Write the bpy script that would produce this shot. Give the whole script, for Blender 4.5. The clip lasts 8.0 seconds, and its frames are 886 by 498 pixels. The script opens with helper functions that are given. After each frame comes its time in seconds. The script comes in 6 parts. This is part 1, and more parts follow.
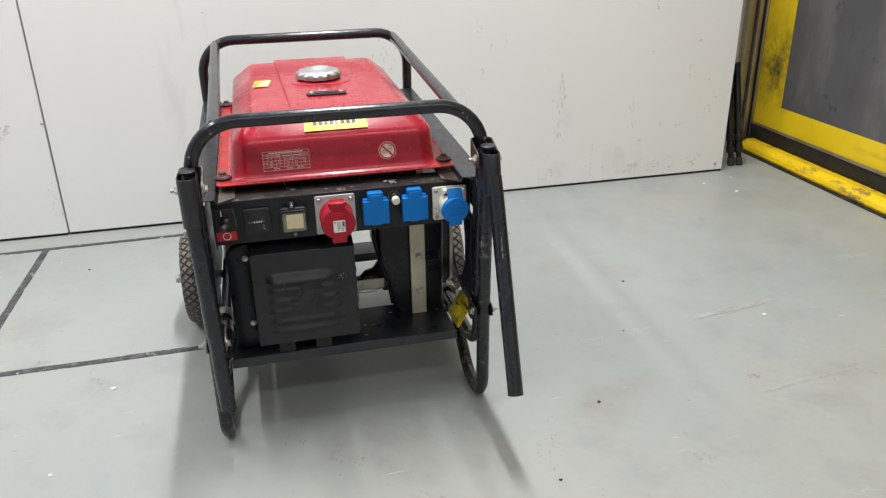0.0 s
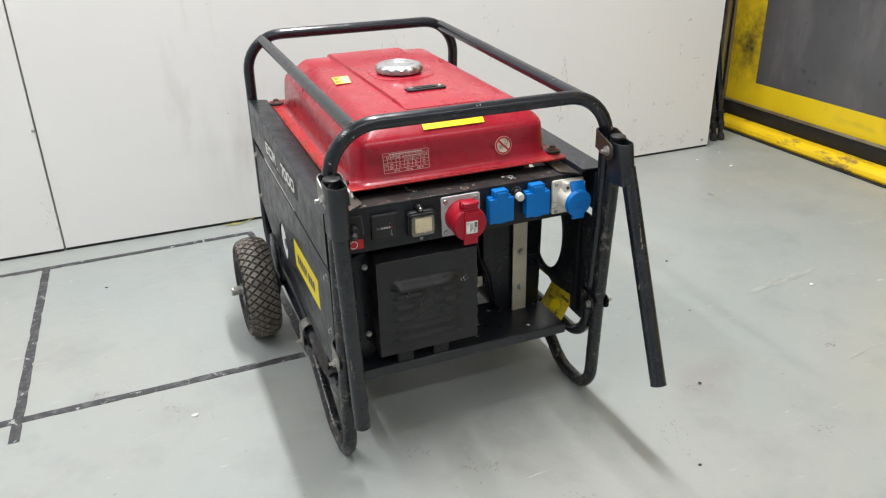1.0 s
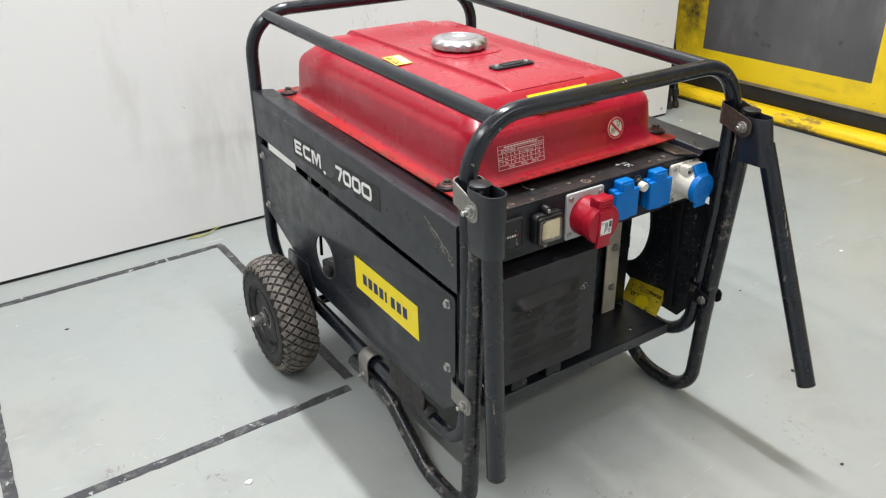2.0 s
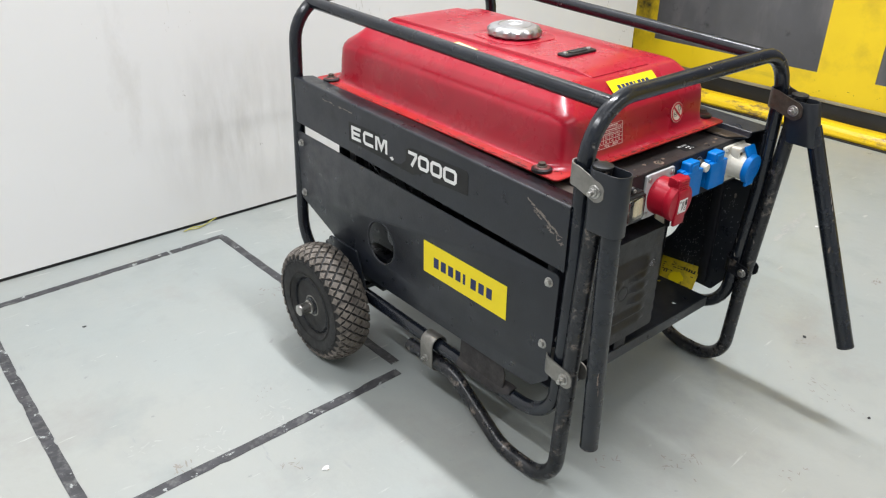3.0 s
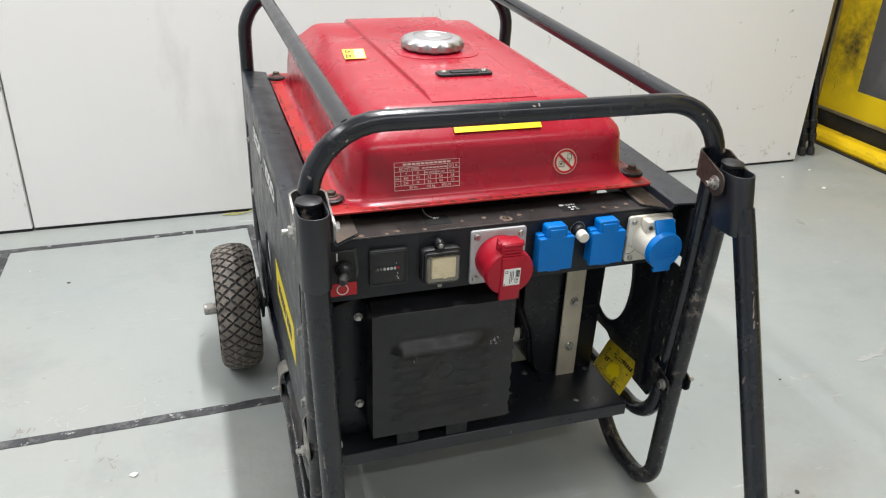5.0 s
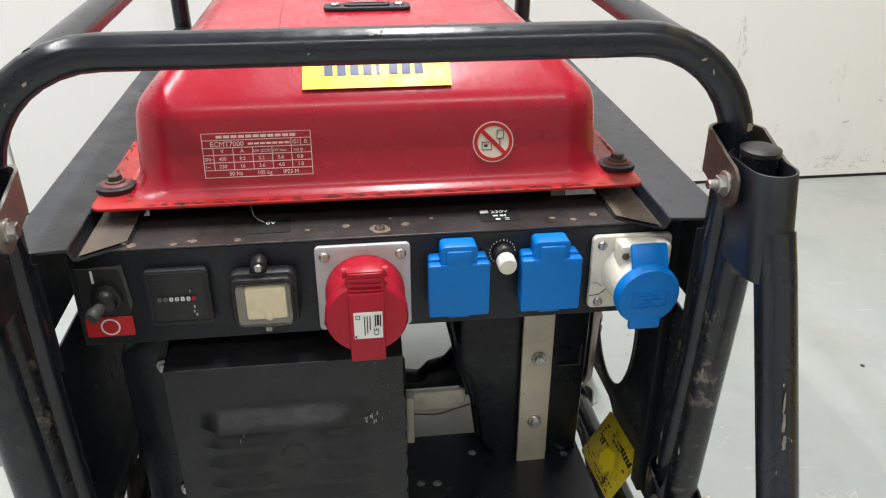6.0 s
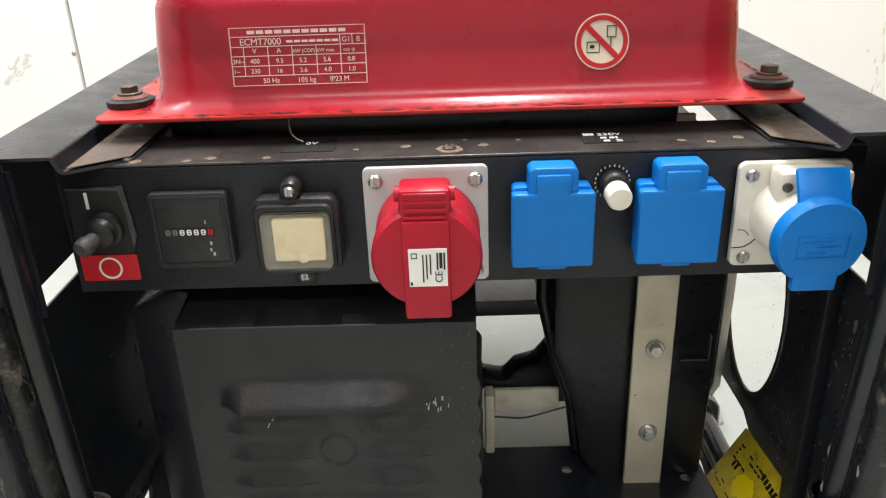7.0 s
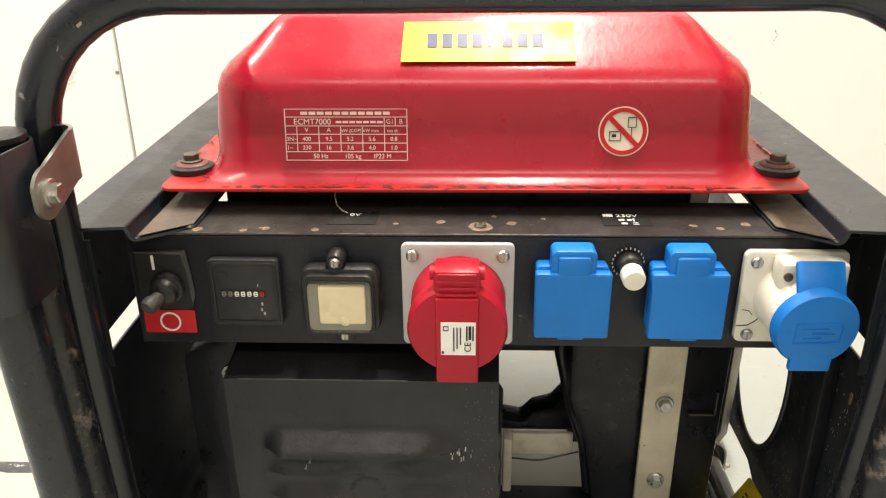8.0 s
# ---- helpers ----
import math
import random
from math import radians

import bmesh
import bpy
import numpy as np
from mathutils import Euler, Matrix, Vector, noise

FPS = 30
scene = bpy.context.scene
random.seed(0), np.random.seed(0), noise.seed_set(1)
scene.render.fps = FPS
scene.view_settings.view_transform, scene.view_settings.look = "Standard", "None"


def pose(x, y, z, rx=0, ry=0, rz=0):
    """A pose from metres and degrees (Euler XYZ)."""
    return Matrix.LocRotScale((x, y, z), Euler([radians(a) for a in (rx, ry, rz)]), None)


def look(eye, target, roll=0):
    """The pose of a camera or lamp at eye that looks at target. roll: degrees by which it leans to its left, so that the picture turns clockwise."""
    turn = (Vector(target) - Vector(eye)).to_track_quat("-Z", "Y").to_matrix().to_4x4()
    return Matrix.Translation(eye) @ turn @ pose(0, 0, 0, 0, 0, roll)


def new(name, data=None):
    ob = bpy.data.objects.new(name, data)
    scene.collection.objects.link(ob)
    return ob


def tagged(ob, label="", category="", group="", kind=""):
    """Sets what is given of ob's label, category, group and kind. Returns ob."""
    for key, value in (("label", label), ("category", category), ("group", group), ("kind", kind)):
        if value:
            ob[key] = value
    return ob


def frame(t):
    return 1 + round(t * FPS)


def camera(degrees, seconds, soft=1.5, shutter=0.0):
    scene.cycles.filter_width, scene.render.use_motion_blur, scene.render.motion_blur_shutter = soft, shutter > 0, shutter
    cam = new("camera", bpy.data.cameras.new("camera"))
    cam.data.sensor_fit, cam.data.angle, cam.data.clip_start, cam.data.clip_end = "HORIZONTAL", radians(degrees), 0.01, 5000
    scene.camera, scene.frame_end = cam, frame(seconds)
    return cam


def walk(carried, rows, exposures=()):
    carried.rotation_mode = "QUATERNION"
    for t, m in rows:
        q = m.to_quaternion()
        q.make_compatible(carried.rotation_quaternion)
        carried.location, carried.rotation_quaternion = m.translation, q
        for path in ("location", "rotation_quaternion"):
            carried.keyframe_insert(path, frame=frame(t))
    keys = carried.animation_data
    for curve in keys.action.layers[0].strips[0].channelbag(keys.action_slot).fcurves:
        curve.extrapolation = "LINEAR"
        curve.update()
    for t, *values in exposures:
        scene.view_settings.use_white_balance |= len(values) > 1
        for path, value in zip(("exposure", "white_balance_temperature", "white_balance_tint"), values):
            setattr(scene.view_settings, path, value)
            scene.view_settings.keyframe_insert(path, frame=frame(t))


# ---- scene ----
cam = camera(59.8, 8.0, soft=1.2)
PATH = [
    (0, (-0.134, -1.424, 1.006), (0.284, 0.362, 0.209), -1.1),
    (0.5, (-0.327, -1.348, 1.002), (0.21, 0.396, 0.184), -1.1),
    (1, (-0.542, -1.233, 1.022), (0.129, 0.453, 0.18), -1.3),
    (1.5, (-0.708, -0.982, 0.985), (0.111, 0.618, 0.108), -1.4),
    (2, (-0.812, -0.816, 0.973), (0.162, 0.682, 0.076), -1.2),
    (2.2, (-0.88, -0.762, 0.979), (0.148, 0.695, 0.073), -1.1),
    (3.3, (-1.088, -0.66, 0.978), (0.095, 0.662, 0.056), 1.4),
    (3.5, (-1.066, -0.686, 0.981), (0.063, 0.685, 0.061), 1.5),
    (4, (-0.877, -0.842, 1.001), (0.049, 0.679, 0.09), 1.1),
    (4.5, (-0.593, -0.965, 1.001), (0.152, 0.656, 0.096), 1.5),
    (4.7, (-0.502, -0.939, 0.979), (0.172, 0.717, 0.084), 1.8),
    (5.8, (-0.08, -0.594, 0.822), (0.224, 1.167, -0.076), 0.9),
    (6, (-0.02, -0.57, 0.788), (0.202, 1.206, -0.104), 0.0),
    (6.5, (0.01, -0.499, 0.699), (0.037, 1.319, -0.134), -1.8),
    (7, (0.001, -0.461, 0.652), (-0.027, 1.377, -0.138), -2.0),
    (7.5, (-0.01, -0.452, 0.644), (-0.049, 1.392, -0.131), -1.5),
    (8, (-0.005, -0.489, 0.713), (-0.083, 1.351, -0.067), -0.6),
]
walk(cam, [(t, look(eye, target, roll)) for t, eye, target, roll in PATH],
     [(0.0, -0.50, 6330, 10), (1.0, -0.44, 6310, 10), (1.5, -0.39, 6300, 10), (2.2, -0.36, 6240, 10), (3.5, -0.33, 6180, 10), (4.5, -0.36, 6280, 10), (6.0, -0.22, 6380, 10),
      (6.6, 0.04, 6500, 10), (7.0, 0.17, 6620, 10), (7.5, 0.27, 7150, 10), (8.0, 0.25, 7500, 10)])

# ---- world, lights, exposure ----
world = bpy.data.worlds.new("hall_air")
world.use_nodes = True
scene.world = world
world.node_tree.nodes["Background"].inputs[0].default_value = (0.9, 0.95, 1.0, 1)
world.node_tree.nodes["Background"].inputs[1].default_value = 0.05


def strip_or_fill_lamp(x, y, z, length, width, watts, along_y=True):
    data = bpy.data.lights.new("strip_or_fill_light", "AREA")
    data.shape, data.size, data.size_y = "RECTANGLE", (width if along_y else length), (length if along_y else width)
    data.energy, data.color = watts, (1.0, 0.985, 0.975)
    ob = new("strip_or_fill_light", data)
    ob.location = (x, y, z)
    return ob


strip_or_fill_lamp(0.27, 0.52, 3.42, 2.1, 0.10, 168)
strip_or_fill_lamp(-2.1, -0.10, 3.42, 3.4, 0.08, 115)
# Fill lamp added behind the viewpoint to brighten front faces; no fixture known there.
strip_or_fill_lamp(0.6, -3.0, 3.42, 3.6, 0.14, 62, along_y=False)

# ---- materials ----


def nodes_of(name):
    m = bpy.data.materials.new(name)
    m.use_nodes = True
    return m, m.node_tree.nodes, m.node_tree.links, m.node_tree.nodes["Principled BSDF"]


def mixed(n, l, fac, a, b):
    mix = n.new("ShaderNodeMix")
    mix.data_type = "RGBA"
    if isinstance(fac, float):
        mix.inputs[0].default_value = fac
    else:
        l.new(fac, mix.inputs[0])
    for slot, v in ((6, a), (7, b)):
        if isinstance(v, tuple):
            mix.inputs[slot].default_value = (*v, 1)
        else:
            l.new(v, mix.inputs[slot])
    return mix.outputs[2]


def noise_fac(n, l, scale, low, high, detail=5.0, rough=0.6, stretch=(1, 1, 1), distort=0.0):
    tc = n.new("ShaderNodeTexCoord")
    mp = n.new("ShaderNodeMapping")
    mp.inputs[3].default_value = stretch
    l.new(tc.outputs["Object"], mp.inputs[0])
    tex = n.new("ShaderNodeTexNoise")
    tex.inputs["Scale"].default_value, tex.inputs["Detail"].default_value, tex.inputs["Roughness"].default_value = scale, detail, rough
    tex.inputs["Distortion"].default_value = distort
    l.new(mp.outputs[0], tex.inputs["Vector"])
    ramp = n.new("ShaderNodeMapRange")
    ramp.inputs[1].default_value, ramp.inputs[2].default_value = low, high
    l.new(tex.outputs["Fac"], ramp.inputs[0])
    return ramp.outputs[0]


def surface(name, colour, rough, metal=0.0, tone=0.12, tone_scale=6.0, wear=None, grime=None, bump=0.05, bump_scale=200.0,
            rough_var=0.12, coat=0.0, spec=0.4):
    """wear and grime: (colour, scale, low, high, stretch)."""
    m, n, l, b = nodes_of(name)
    dark = tuple(c * (1 - tone) for c in colour)
    light = tuple(min(1, c * (1 + tone)) for c in colour)
    col = mixed(n, l, noise_fac(n, l, tone_scale, 0.3, 0.7), dark, light)
    if grime:
        col = mixed(n, l, noise_fac(n, l, grime[1], grime[2], grime[3], stretch=grime[4] if len(grime) > 4 else (1, 1, 1)), col, grime[0])
    if wear:
        col = mixed(n, l, noise_fac(n, l, wear[1], wear[2], wear[3], detail=8, rough=0.7, stretch=wear[4] if len(wear) > 4 else (1, 1, 1)), col, wear[0])
    l.new(col, b.inputs["Base Color"])
    r = n.new("ShaderNodeMapRange")
    r.inputs[3].default_value, r.inputs[4].default_value = max(0.03, rough - rough_var), min(1, rough + rough_var)
    l.new(noise_fac(n, l, tone_scale * 3.1, 0.3, 0.7), r.inputs[0])
    l.new(r.outputs[0], b.inputs["Roughness"])
    b.inputs["Metallic"].default_value = metal
    b.inputs["Coat Weight"].default_value = coat
    b.inputs["Coat Roughness"].default_value = 0.15
    b.inputs["Specular IOR Level"].default_value = spec
    if bump:
        bn = n.new("ShaderNodeBump")
        bn.inputs["Strength"].default_value, bn.inputs["Distance"].default_value = bump, 0.002
        l.new(noise_fac(n, l, bump_scale, 0.2, 0.8, detail=3), bn.inputs["Height"])
        l.new(bn.outputs[0], b.inputs["Normal"])
    return m


def floor_paint():
    m, n, l, b = nodes_of("grey_green_floor_paint")
    col = mixed(n, l, noise_fac(n, l, 1.3, 0.35, 0.7), (0.293, 0.321, 0.315), (0.336, 0.361, 0.350))
    col = mixed(n, l, noise_fac(n, l, 0.75, 0.42, 0.66, detail=7, rough=0.62), col, (0.340, 0.344, 0.318))
    col = mixed(n, l, noise_fac(n, l, 5.5, 0.52, 0.78, detail=9), col, (0.263, 0.285, 0.276))
    col = mixed(n, l, noise_fac(n, l, 30.0, 0.69, 0.735, detail=5, rough=0.55), col, (0.255, 0.267, 0.255))
    col = mixed(n, l, noise_fac(n, l, 55.0, 0.755, 0.78, detail=3, rough=0.5), col, (0.527, 0.527, 0.510))
    col = mixed(n, l, noise_fac(n, l, 2.6, 0.56, 0.72, detail=10, rough=0.68), col, (0.293, 0.293, 0.276))
    col = mixed(n, l, noise_fac(n, l, 16.0, 0.665, 0.72, detail=9, rough=0.72, distort=0.6), col, (0.315, 0.285, 0.255))
    # long thin drag marks
    col = mixed(n, l, noise_fac(n, l, 9.0, 0.66, 0.74, detail=6, stretch=(1.0, 7.0, 1), distort=0.4), col, (0.476, 0.480, 0.458))
    col = mixed(n, l, noise_fac(n, l, 7.0, 0.67, 0.75, detail=6, stretch=(6.0, 1.0, 1), distort=0.5), col, (0.280, 0.297, 0.289))
    l.new(col, b.inputs["Base Color"])
    r = n.new("ShaderNodeMapRange")
    r.inputs[3].default_value, r.inputs[4].default_value = 0.26, 0.5
    l.new(noise_fac(n, l, 4.0, 0.3, 0.7, detail=8), r.inputs[0])
    l.new(r.outputs[0], b.inputs["Roughness"])
    bn = n.new("ShaderNodeBump")
    bn.inputs["Strength"].default_value, bn.inputs["Distance"].default_value = 0.12, 0.004
    l.new(noise_fac(n, l, 45.0, 0.2, 0.8, detail=6), bn.inputs["Height"])
    l.new(bn.outputs[0], b.inputs["Normal"])
    return m


def board_paint():
    m, n, l, b = nodes_of("white_board_laminate")
    col = mixed(n, l, noise_fac(n, l, 0.9, 0.3, 0.7), (0.815, 0.81, 0.80), (0.845, 0.84, 0.835))
    col = mixed(n, l, noise_fac(n, l, 4.2, 0.62, 0.85, detail=9, stretch=(1, 1, 0.5)), col, (0.66, 0.64, 0.61))
    col = mixed(n, l, noise_fac(n, l, 9.0, 0.66, 0.86, detail=9, stretch=(2.8, 1, 0.22)), col, (0.70, 0.67, 0.62))
    col = mixed(n, l, noise_fac(n, l, 22.0, 0.69, 0.76, detail=7, rough=0.7, stretch=(3.2, 1, 0.14)), col, (0.74, 0.72, 0.69))
    col = mixed(n, l, noise_fac(n, l, 1.7, 0.60, 0.72, detail=11, rough=0.7), col, (0.74, 0.72, 0.67))
    col = mixed(n, l, noise_fac(n, l, 42.0, 0.745, 0.77, detail=6, rough=0.7, stretch=(1.6, 1, 0.6)), col, (0.36, 0.34, 0.31))
    # a soft streaky grey patch low on the large board
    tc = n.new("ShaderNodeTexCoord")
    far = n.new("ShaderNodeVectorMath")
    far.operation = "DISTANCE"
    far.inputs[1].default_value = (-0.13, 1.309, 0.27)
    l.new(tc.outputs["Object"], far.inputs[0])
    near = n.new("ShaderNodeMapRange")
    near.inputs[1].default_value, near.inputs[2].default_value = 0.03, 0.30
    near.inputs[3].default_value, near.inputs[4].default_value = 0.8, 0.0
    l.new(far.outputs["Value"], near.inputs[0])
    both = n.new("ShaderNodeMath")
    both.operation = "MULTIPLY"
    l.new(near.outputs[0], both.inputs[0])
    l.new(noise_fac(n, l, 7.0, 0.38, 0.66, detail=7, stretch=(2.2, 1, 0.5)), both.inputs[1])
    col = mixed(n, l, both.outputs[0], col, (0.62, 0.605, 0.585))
    l.new(col, b.inputs["Base Color"])
    b.inputs["Roughness"].default_value = 0.42
    bn = n.new("ShaderNodeBump")
    bn.inputs["Strength"].default_value, bn.inputs["Distance"].default_value = 0.08, 0.003
    l.new(noise_fac(n, l, 14.0, 0.2, 0.8, detail=6), bn.inputs["Height"])
    l.new(bn.outputs[0], b.inputs["Normal"])
    return m


M_FLOOR = floor_paint()
M_BOARD = board_paint()
M_WALL = surface("beige_wall_paint", (0.62, 0.58, 0.52), 0.7, bump=0.2, bump_scale=60)
M_HALL = surface("pale_bounce_wall", (0.60, 0.60, 0.59), 0.8, bump=0)
M_CEIL = surface("pale_bounce_ceiling", (0.72, 0.72, 0.72), 0.8, bump=0)
M_TAPE = surface("black_floor_tape", (0.046, 0.046, 0.050), 0.5, tone=0.35, tone_scale=30, grime=((0.13, 0.13, 0.13), 40, 0.52, 0.68), wear=((0.36, 0.38, 0.37), 38, 0.60, 0.63), bump=0.3, bump_scale=120)
M_TUBE = surface("black_tube_paint", (0.009, 0.0115, 0.017), 0.22, tone=0.3, tone_scale=14, wear=((0.20, 0.18, 0.16), 44, 0.675, 0.70), bump=0.06, bump_scale=90, rough_var=0.08, spec=0.55)
M_WORN = surface("worn_black_tube_paint", (0.011, 0.012, 0.015), 0.30, tone=0.35, tone_scale=18, grime=((0.05, 0.045, 0.04), 12, 0.58, 0.9), wear=((0.17, 0.145, 0.125), 38, 0.565, 0.66), bump=0.15, bump_scale=110, spec=0.5)
M_POLE = surface("scuffed_black_pole_paint", (0.0095, 0.012, 0.017), 0.24, tone=0.3, tone_scale=14, grime=((0.045, 0.036, 0.030), 10, 0.60, 0.9, (1, 1, 0.3)), wear=((0.20, 0.15, 0.12), 60, 0.655, 0.685, (1, 1, 0.22)), bump=0.08, bump_scale=90, rough_var=0.1, spec=0.55)
M_SHEET = surface("black_sheet_paint", (0.0105, 0.0130, 0.0185), 0.36, tone=0.25, tone_scale=9, grime=((0.022, 0.021, 0.021), 7, 0.60, 0.95), wear=((0.26, 0.24, 0.22), 70, 0.765, 0.785), bump=0.08, bump_scale=240, spec=0.6)
M_PANEL = surface("dusty_black_panel", (0.0095, 0.0107, 0.0145), 0.46, tone=0.25, tone_scale=12, grime=((0.027, 0.025, 0.026), 9, 0.55, 0.9), wear=((0.22, 0.16, 0.11), 60, 0.74, 0.77), bump=0.15, bump_scale=220)
M_COVER = surface("textured_black_cover", (0.0128, 0.0134, 0.0158), 0.40, tone=0.25, tone_scale=20, grime=((0.036, 0.033, 0.031), 14, 0.55, 0.90), wear=((0.3, 0.28, 0.27), 110, 0.765, 0.785), bump=0.14, bump_scale=330, spec=0.42)
M_ENGINE = surface("oily_black_engine", (0.0085, 0.0094, 0.0128), 0.33, tone=0.3, tone_scale=14, wear=((0.16, 0.15, 0.14), 90, 0.75, 0.78), bump=0.10, bump_scale=200, spec=0.3)
M_RED = surface("red_tank_paint", (0.350, 0.006, 0.022), 0.29, tone=0.05, tone_scale=5, grime=((0.36, 0.020, 0.034), 4, 0.50, 0.85), wear=((0.26, 0.02, 0.02), 55, 0.79, 0.82), bump=0.05, bump_scale=160, coat=0.25, rough_var=0.08)
# Rim red is brighter and more orange: light on the upward face, in colour.
M_REDRIM = surface("chipped_lit_red_rim", (0.375, 0.014, 0.014), 0.40, tone=0.1, tone_scale=8, grime=((0.20, 0.03, 0.022), 20, 0.52, 0.72), wear=((0.045, 0.026, 0.022), 34, 0.60, 0.65, (1, 1, 1)), bump=0.12, bump_scale=150)
M_ZINC = surface("galvanised_steel", (0.27, 0.26, 0.24), 0.46, metal=0.75, tone=0.2, tone_scale=40, wear=((0.20, 0.15, 0.11), 45, 0.62, 0.8), bump=0.2, bump_scale=140)
M_BOLT = surface("zinc_bolt", (0.46, 0.45, 0.43), 0.36, metal=0.95, tone=0.2, tone_scale=90, grime=((0.22, 0.18, 0.14), 160, 0.55, 0.8), bump=0.05)
M_DARKBOLT = surface("dark_rusty_bolt", (0.10, 0.085, 0.07), 0.5, metal=0.6, tone=0.3, tone_scale=90, wear=((0.16, 0.08, 0.04), 140, 0.55, 0.75), bump=0.2)
M_ALU = surface("dirty_aluminium_strip", (0.56, 0.51, 0.40), 0.5, metal=0.4, tone=0.12, tone_scale=20, wear=((0.08, 0.065, 0.05), 120, 0.655, 0.68), grime=((0.42, 0.37, 0.28), 24, 0.5, 0.9), bump=0.15, bump_scale=160)
M_CHROME = surface("chromed_cap", (0.47, 0.47, 0.48), 0.40, metal=1.0, tone=0.06, tone_scale=50, wear=((0.45, 0.42, 0.40), 90, 0.66, 0.8), bump=0.06, bump_scale=120, rough_var=0.06)
M_REDPL = surface("red_plastic", (0.38, 0.008, 0.024), 0.38, spec=0.3, tone=0.06, tone_scale=16, grime=((0.28, 0.012, 0.024), 30, 0.6, 0.9), bump=0.05, bump_scale=300)
M_BLUEPL = surface("blue_plastic", (0.002, 0.168, 0.56), 0.40, tone=0.06, tone_scale=16, bump=0.05, bump_scale=300, spec=0.28, grime=((0.010, 0.14, 0.42), 40, 0.62, 0.9))
M_WHITEPL = surface("cream_white_plastic", (0.71, 0.68, 0.59), 0.4, tone=0.05, tone_scale=14, grime=((0.55, 0.47, 0.36), 26, 0.56, 0.85), bump=0.04)
M_GREYPL = surface("light_grey_flange", (0.48, 0.48, 0.49), 0.45, tone=0.06, tone_scale=20, grime=((0.36, 0.34, 0.32), 30, 0.58, 0.85), bump=0.04)
M_BLACKPL = surface("black_plastic", (0.012, 0.012, 0.0135), 0.42, tone=0.2, tone_scale=20, grime=((0.03, 0.028, 0.026), 30, 0.57, 0.92), bump=0.15, bump_scale=300)
M_DUSTPL = surface("dusty_grey_black_rubber", (0.052, 0.051, 0.052), 0.6, tone=0.3, tone_scale=60, grime=((0.10, 0.096, 0.092), 70, 0.5, 0.8), bump=0.2, bump_scale=300)
M_RUBBER = surface("black_tyre_rubber", (0.022, 0.022, 0.022), 0.72, tone=0.25, tone_scale=24, grime=((0.075, 0.07, 0.064), 16, 0.5, 0.9), bump=0.2, bump_scale=220)
M_TREAD = surface("dusty_tread_rubber", (0.165, 0.145, 0.126), 0.85, tone=0.3, tone_scale=40, grime=((0.06, 0.055, 0.05), 30, 0.5, 0.75), bump=0.4, bump_scale=260)
M_RIM = surface("dark_grey_wheel_rim", (0.013, 0.015, 0.019), 0.30, tone=0.25, tone_scale=30, grime=((0.09, 0.085, 0.08), 24, 0.55, 0.85), bump=0.1)
M_YEL = surface("yellow_sticker", (0.86, 0.68, 0.004), 0.38, tone=0.03, tone_scale=12, bump=0.03, grime=((0.74, 0.56, 0.01), 20, 0.62, 0.95))
M_YELWORN = surface("worn_yellow_label", (0.66, 0.50, 0.02), 0.5, tone=0.12, tone_scale=40, grime=((0.34, 0.26, 0.03), 45, 0.5, 0.75), wear=((0.03, 0.028, 0.02), 48, 0.60, 0.64), bump=0.2)
M_NAVY = surface("navy_print", (0.012, 0.022, 0.10), 0.4, tone=0.1, bump=0)
M_WHITE = surface("white_print", (0.80, 0.80, 0.78), 0.45, tone=0.06, tone_scale=40, bump=0, grime=((0.5, 0.5, 0.48), 50, 0.62, 0.9))
M_FADED = surface("pale_pink_print", (0.74, 0.56, 0.53), 0.45, tone=0.06, bump=0, grime=((0.56, 0.2, 0.2), 120, 0.66, 0.85))
M_CREAM = surface("cream_label", (0.70, 0.62, 0.50), 0.45, tone=0.06, bump=0)
M_WARNY = surface("pale_yellow_warning_print", (0.82, 0.56, 0.08), 0.45, tone=0.08, tone_scale=60, bump=0)
M_REDLAB = surface("red_label", (0.50, 0.012, 0.02), 0.42, tone=0.08, tone_scale=60, bump=0)
M_BLACKPRINT = surface("black_print", (0.012, 0.012, 0.012), 0.5, tone=0.1, bump=0)


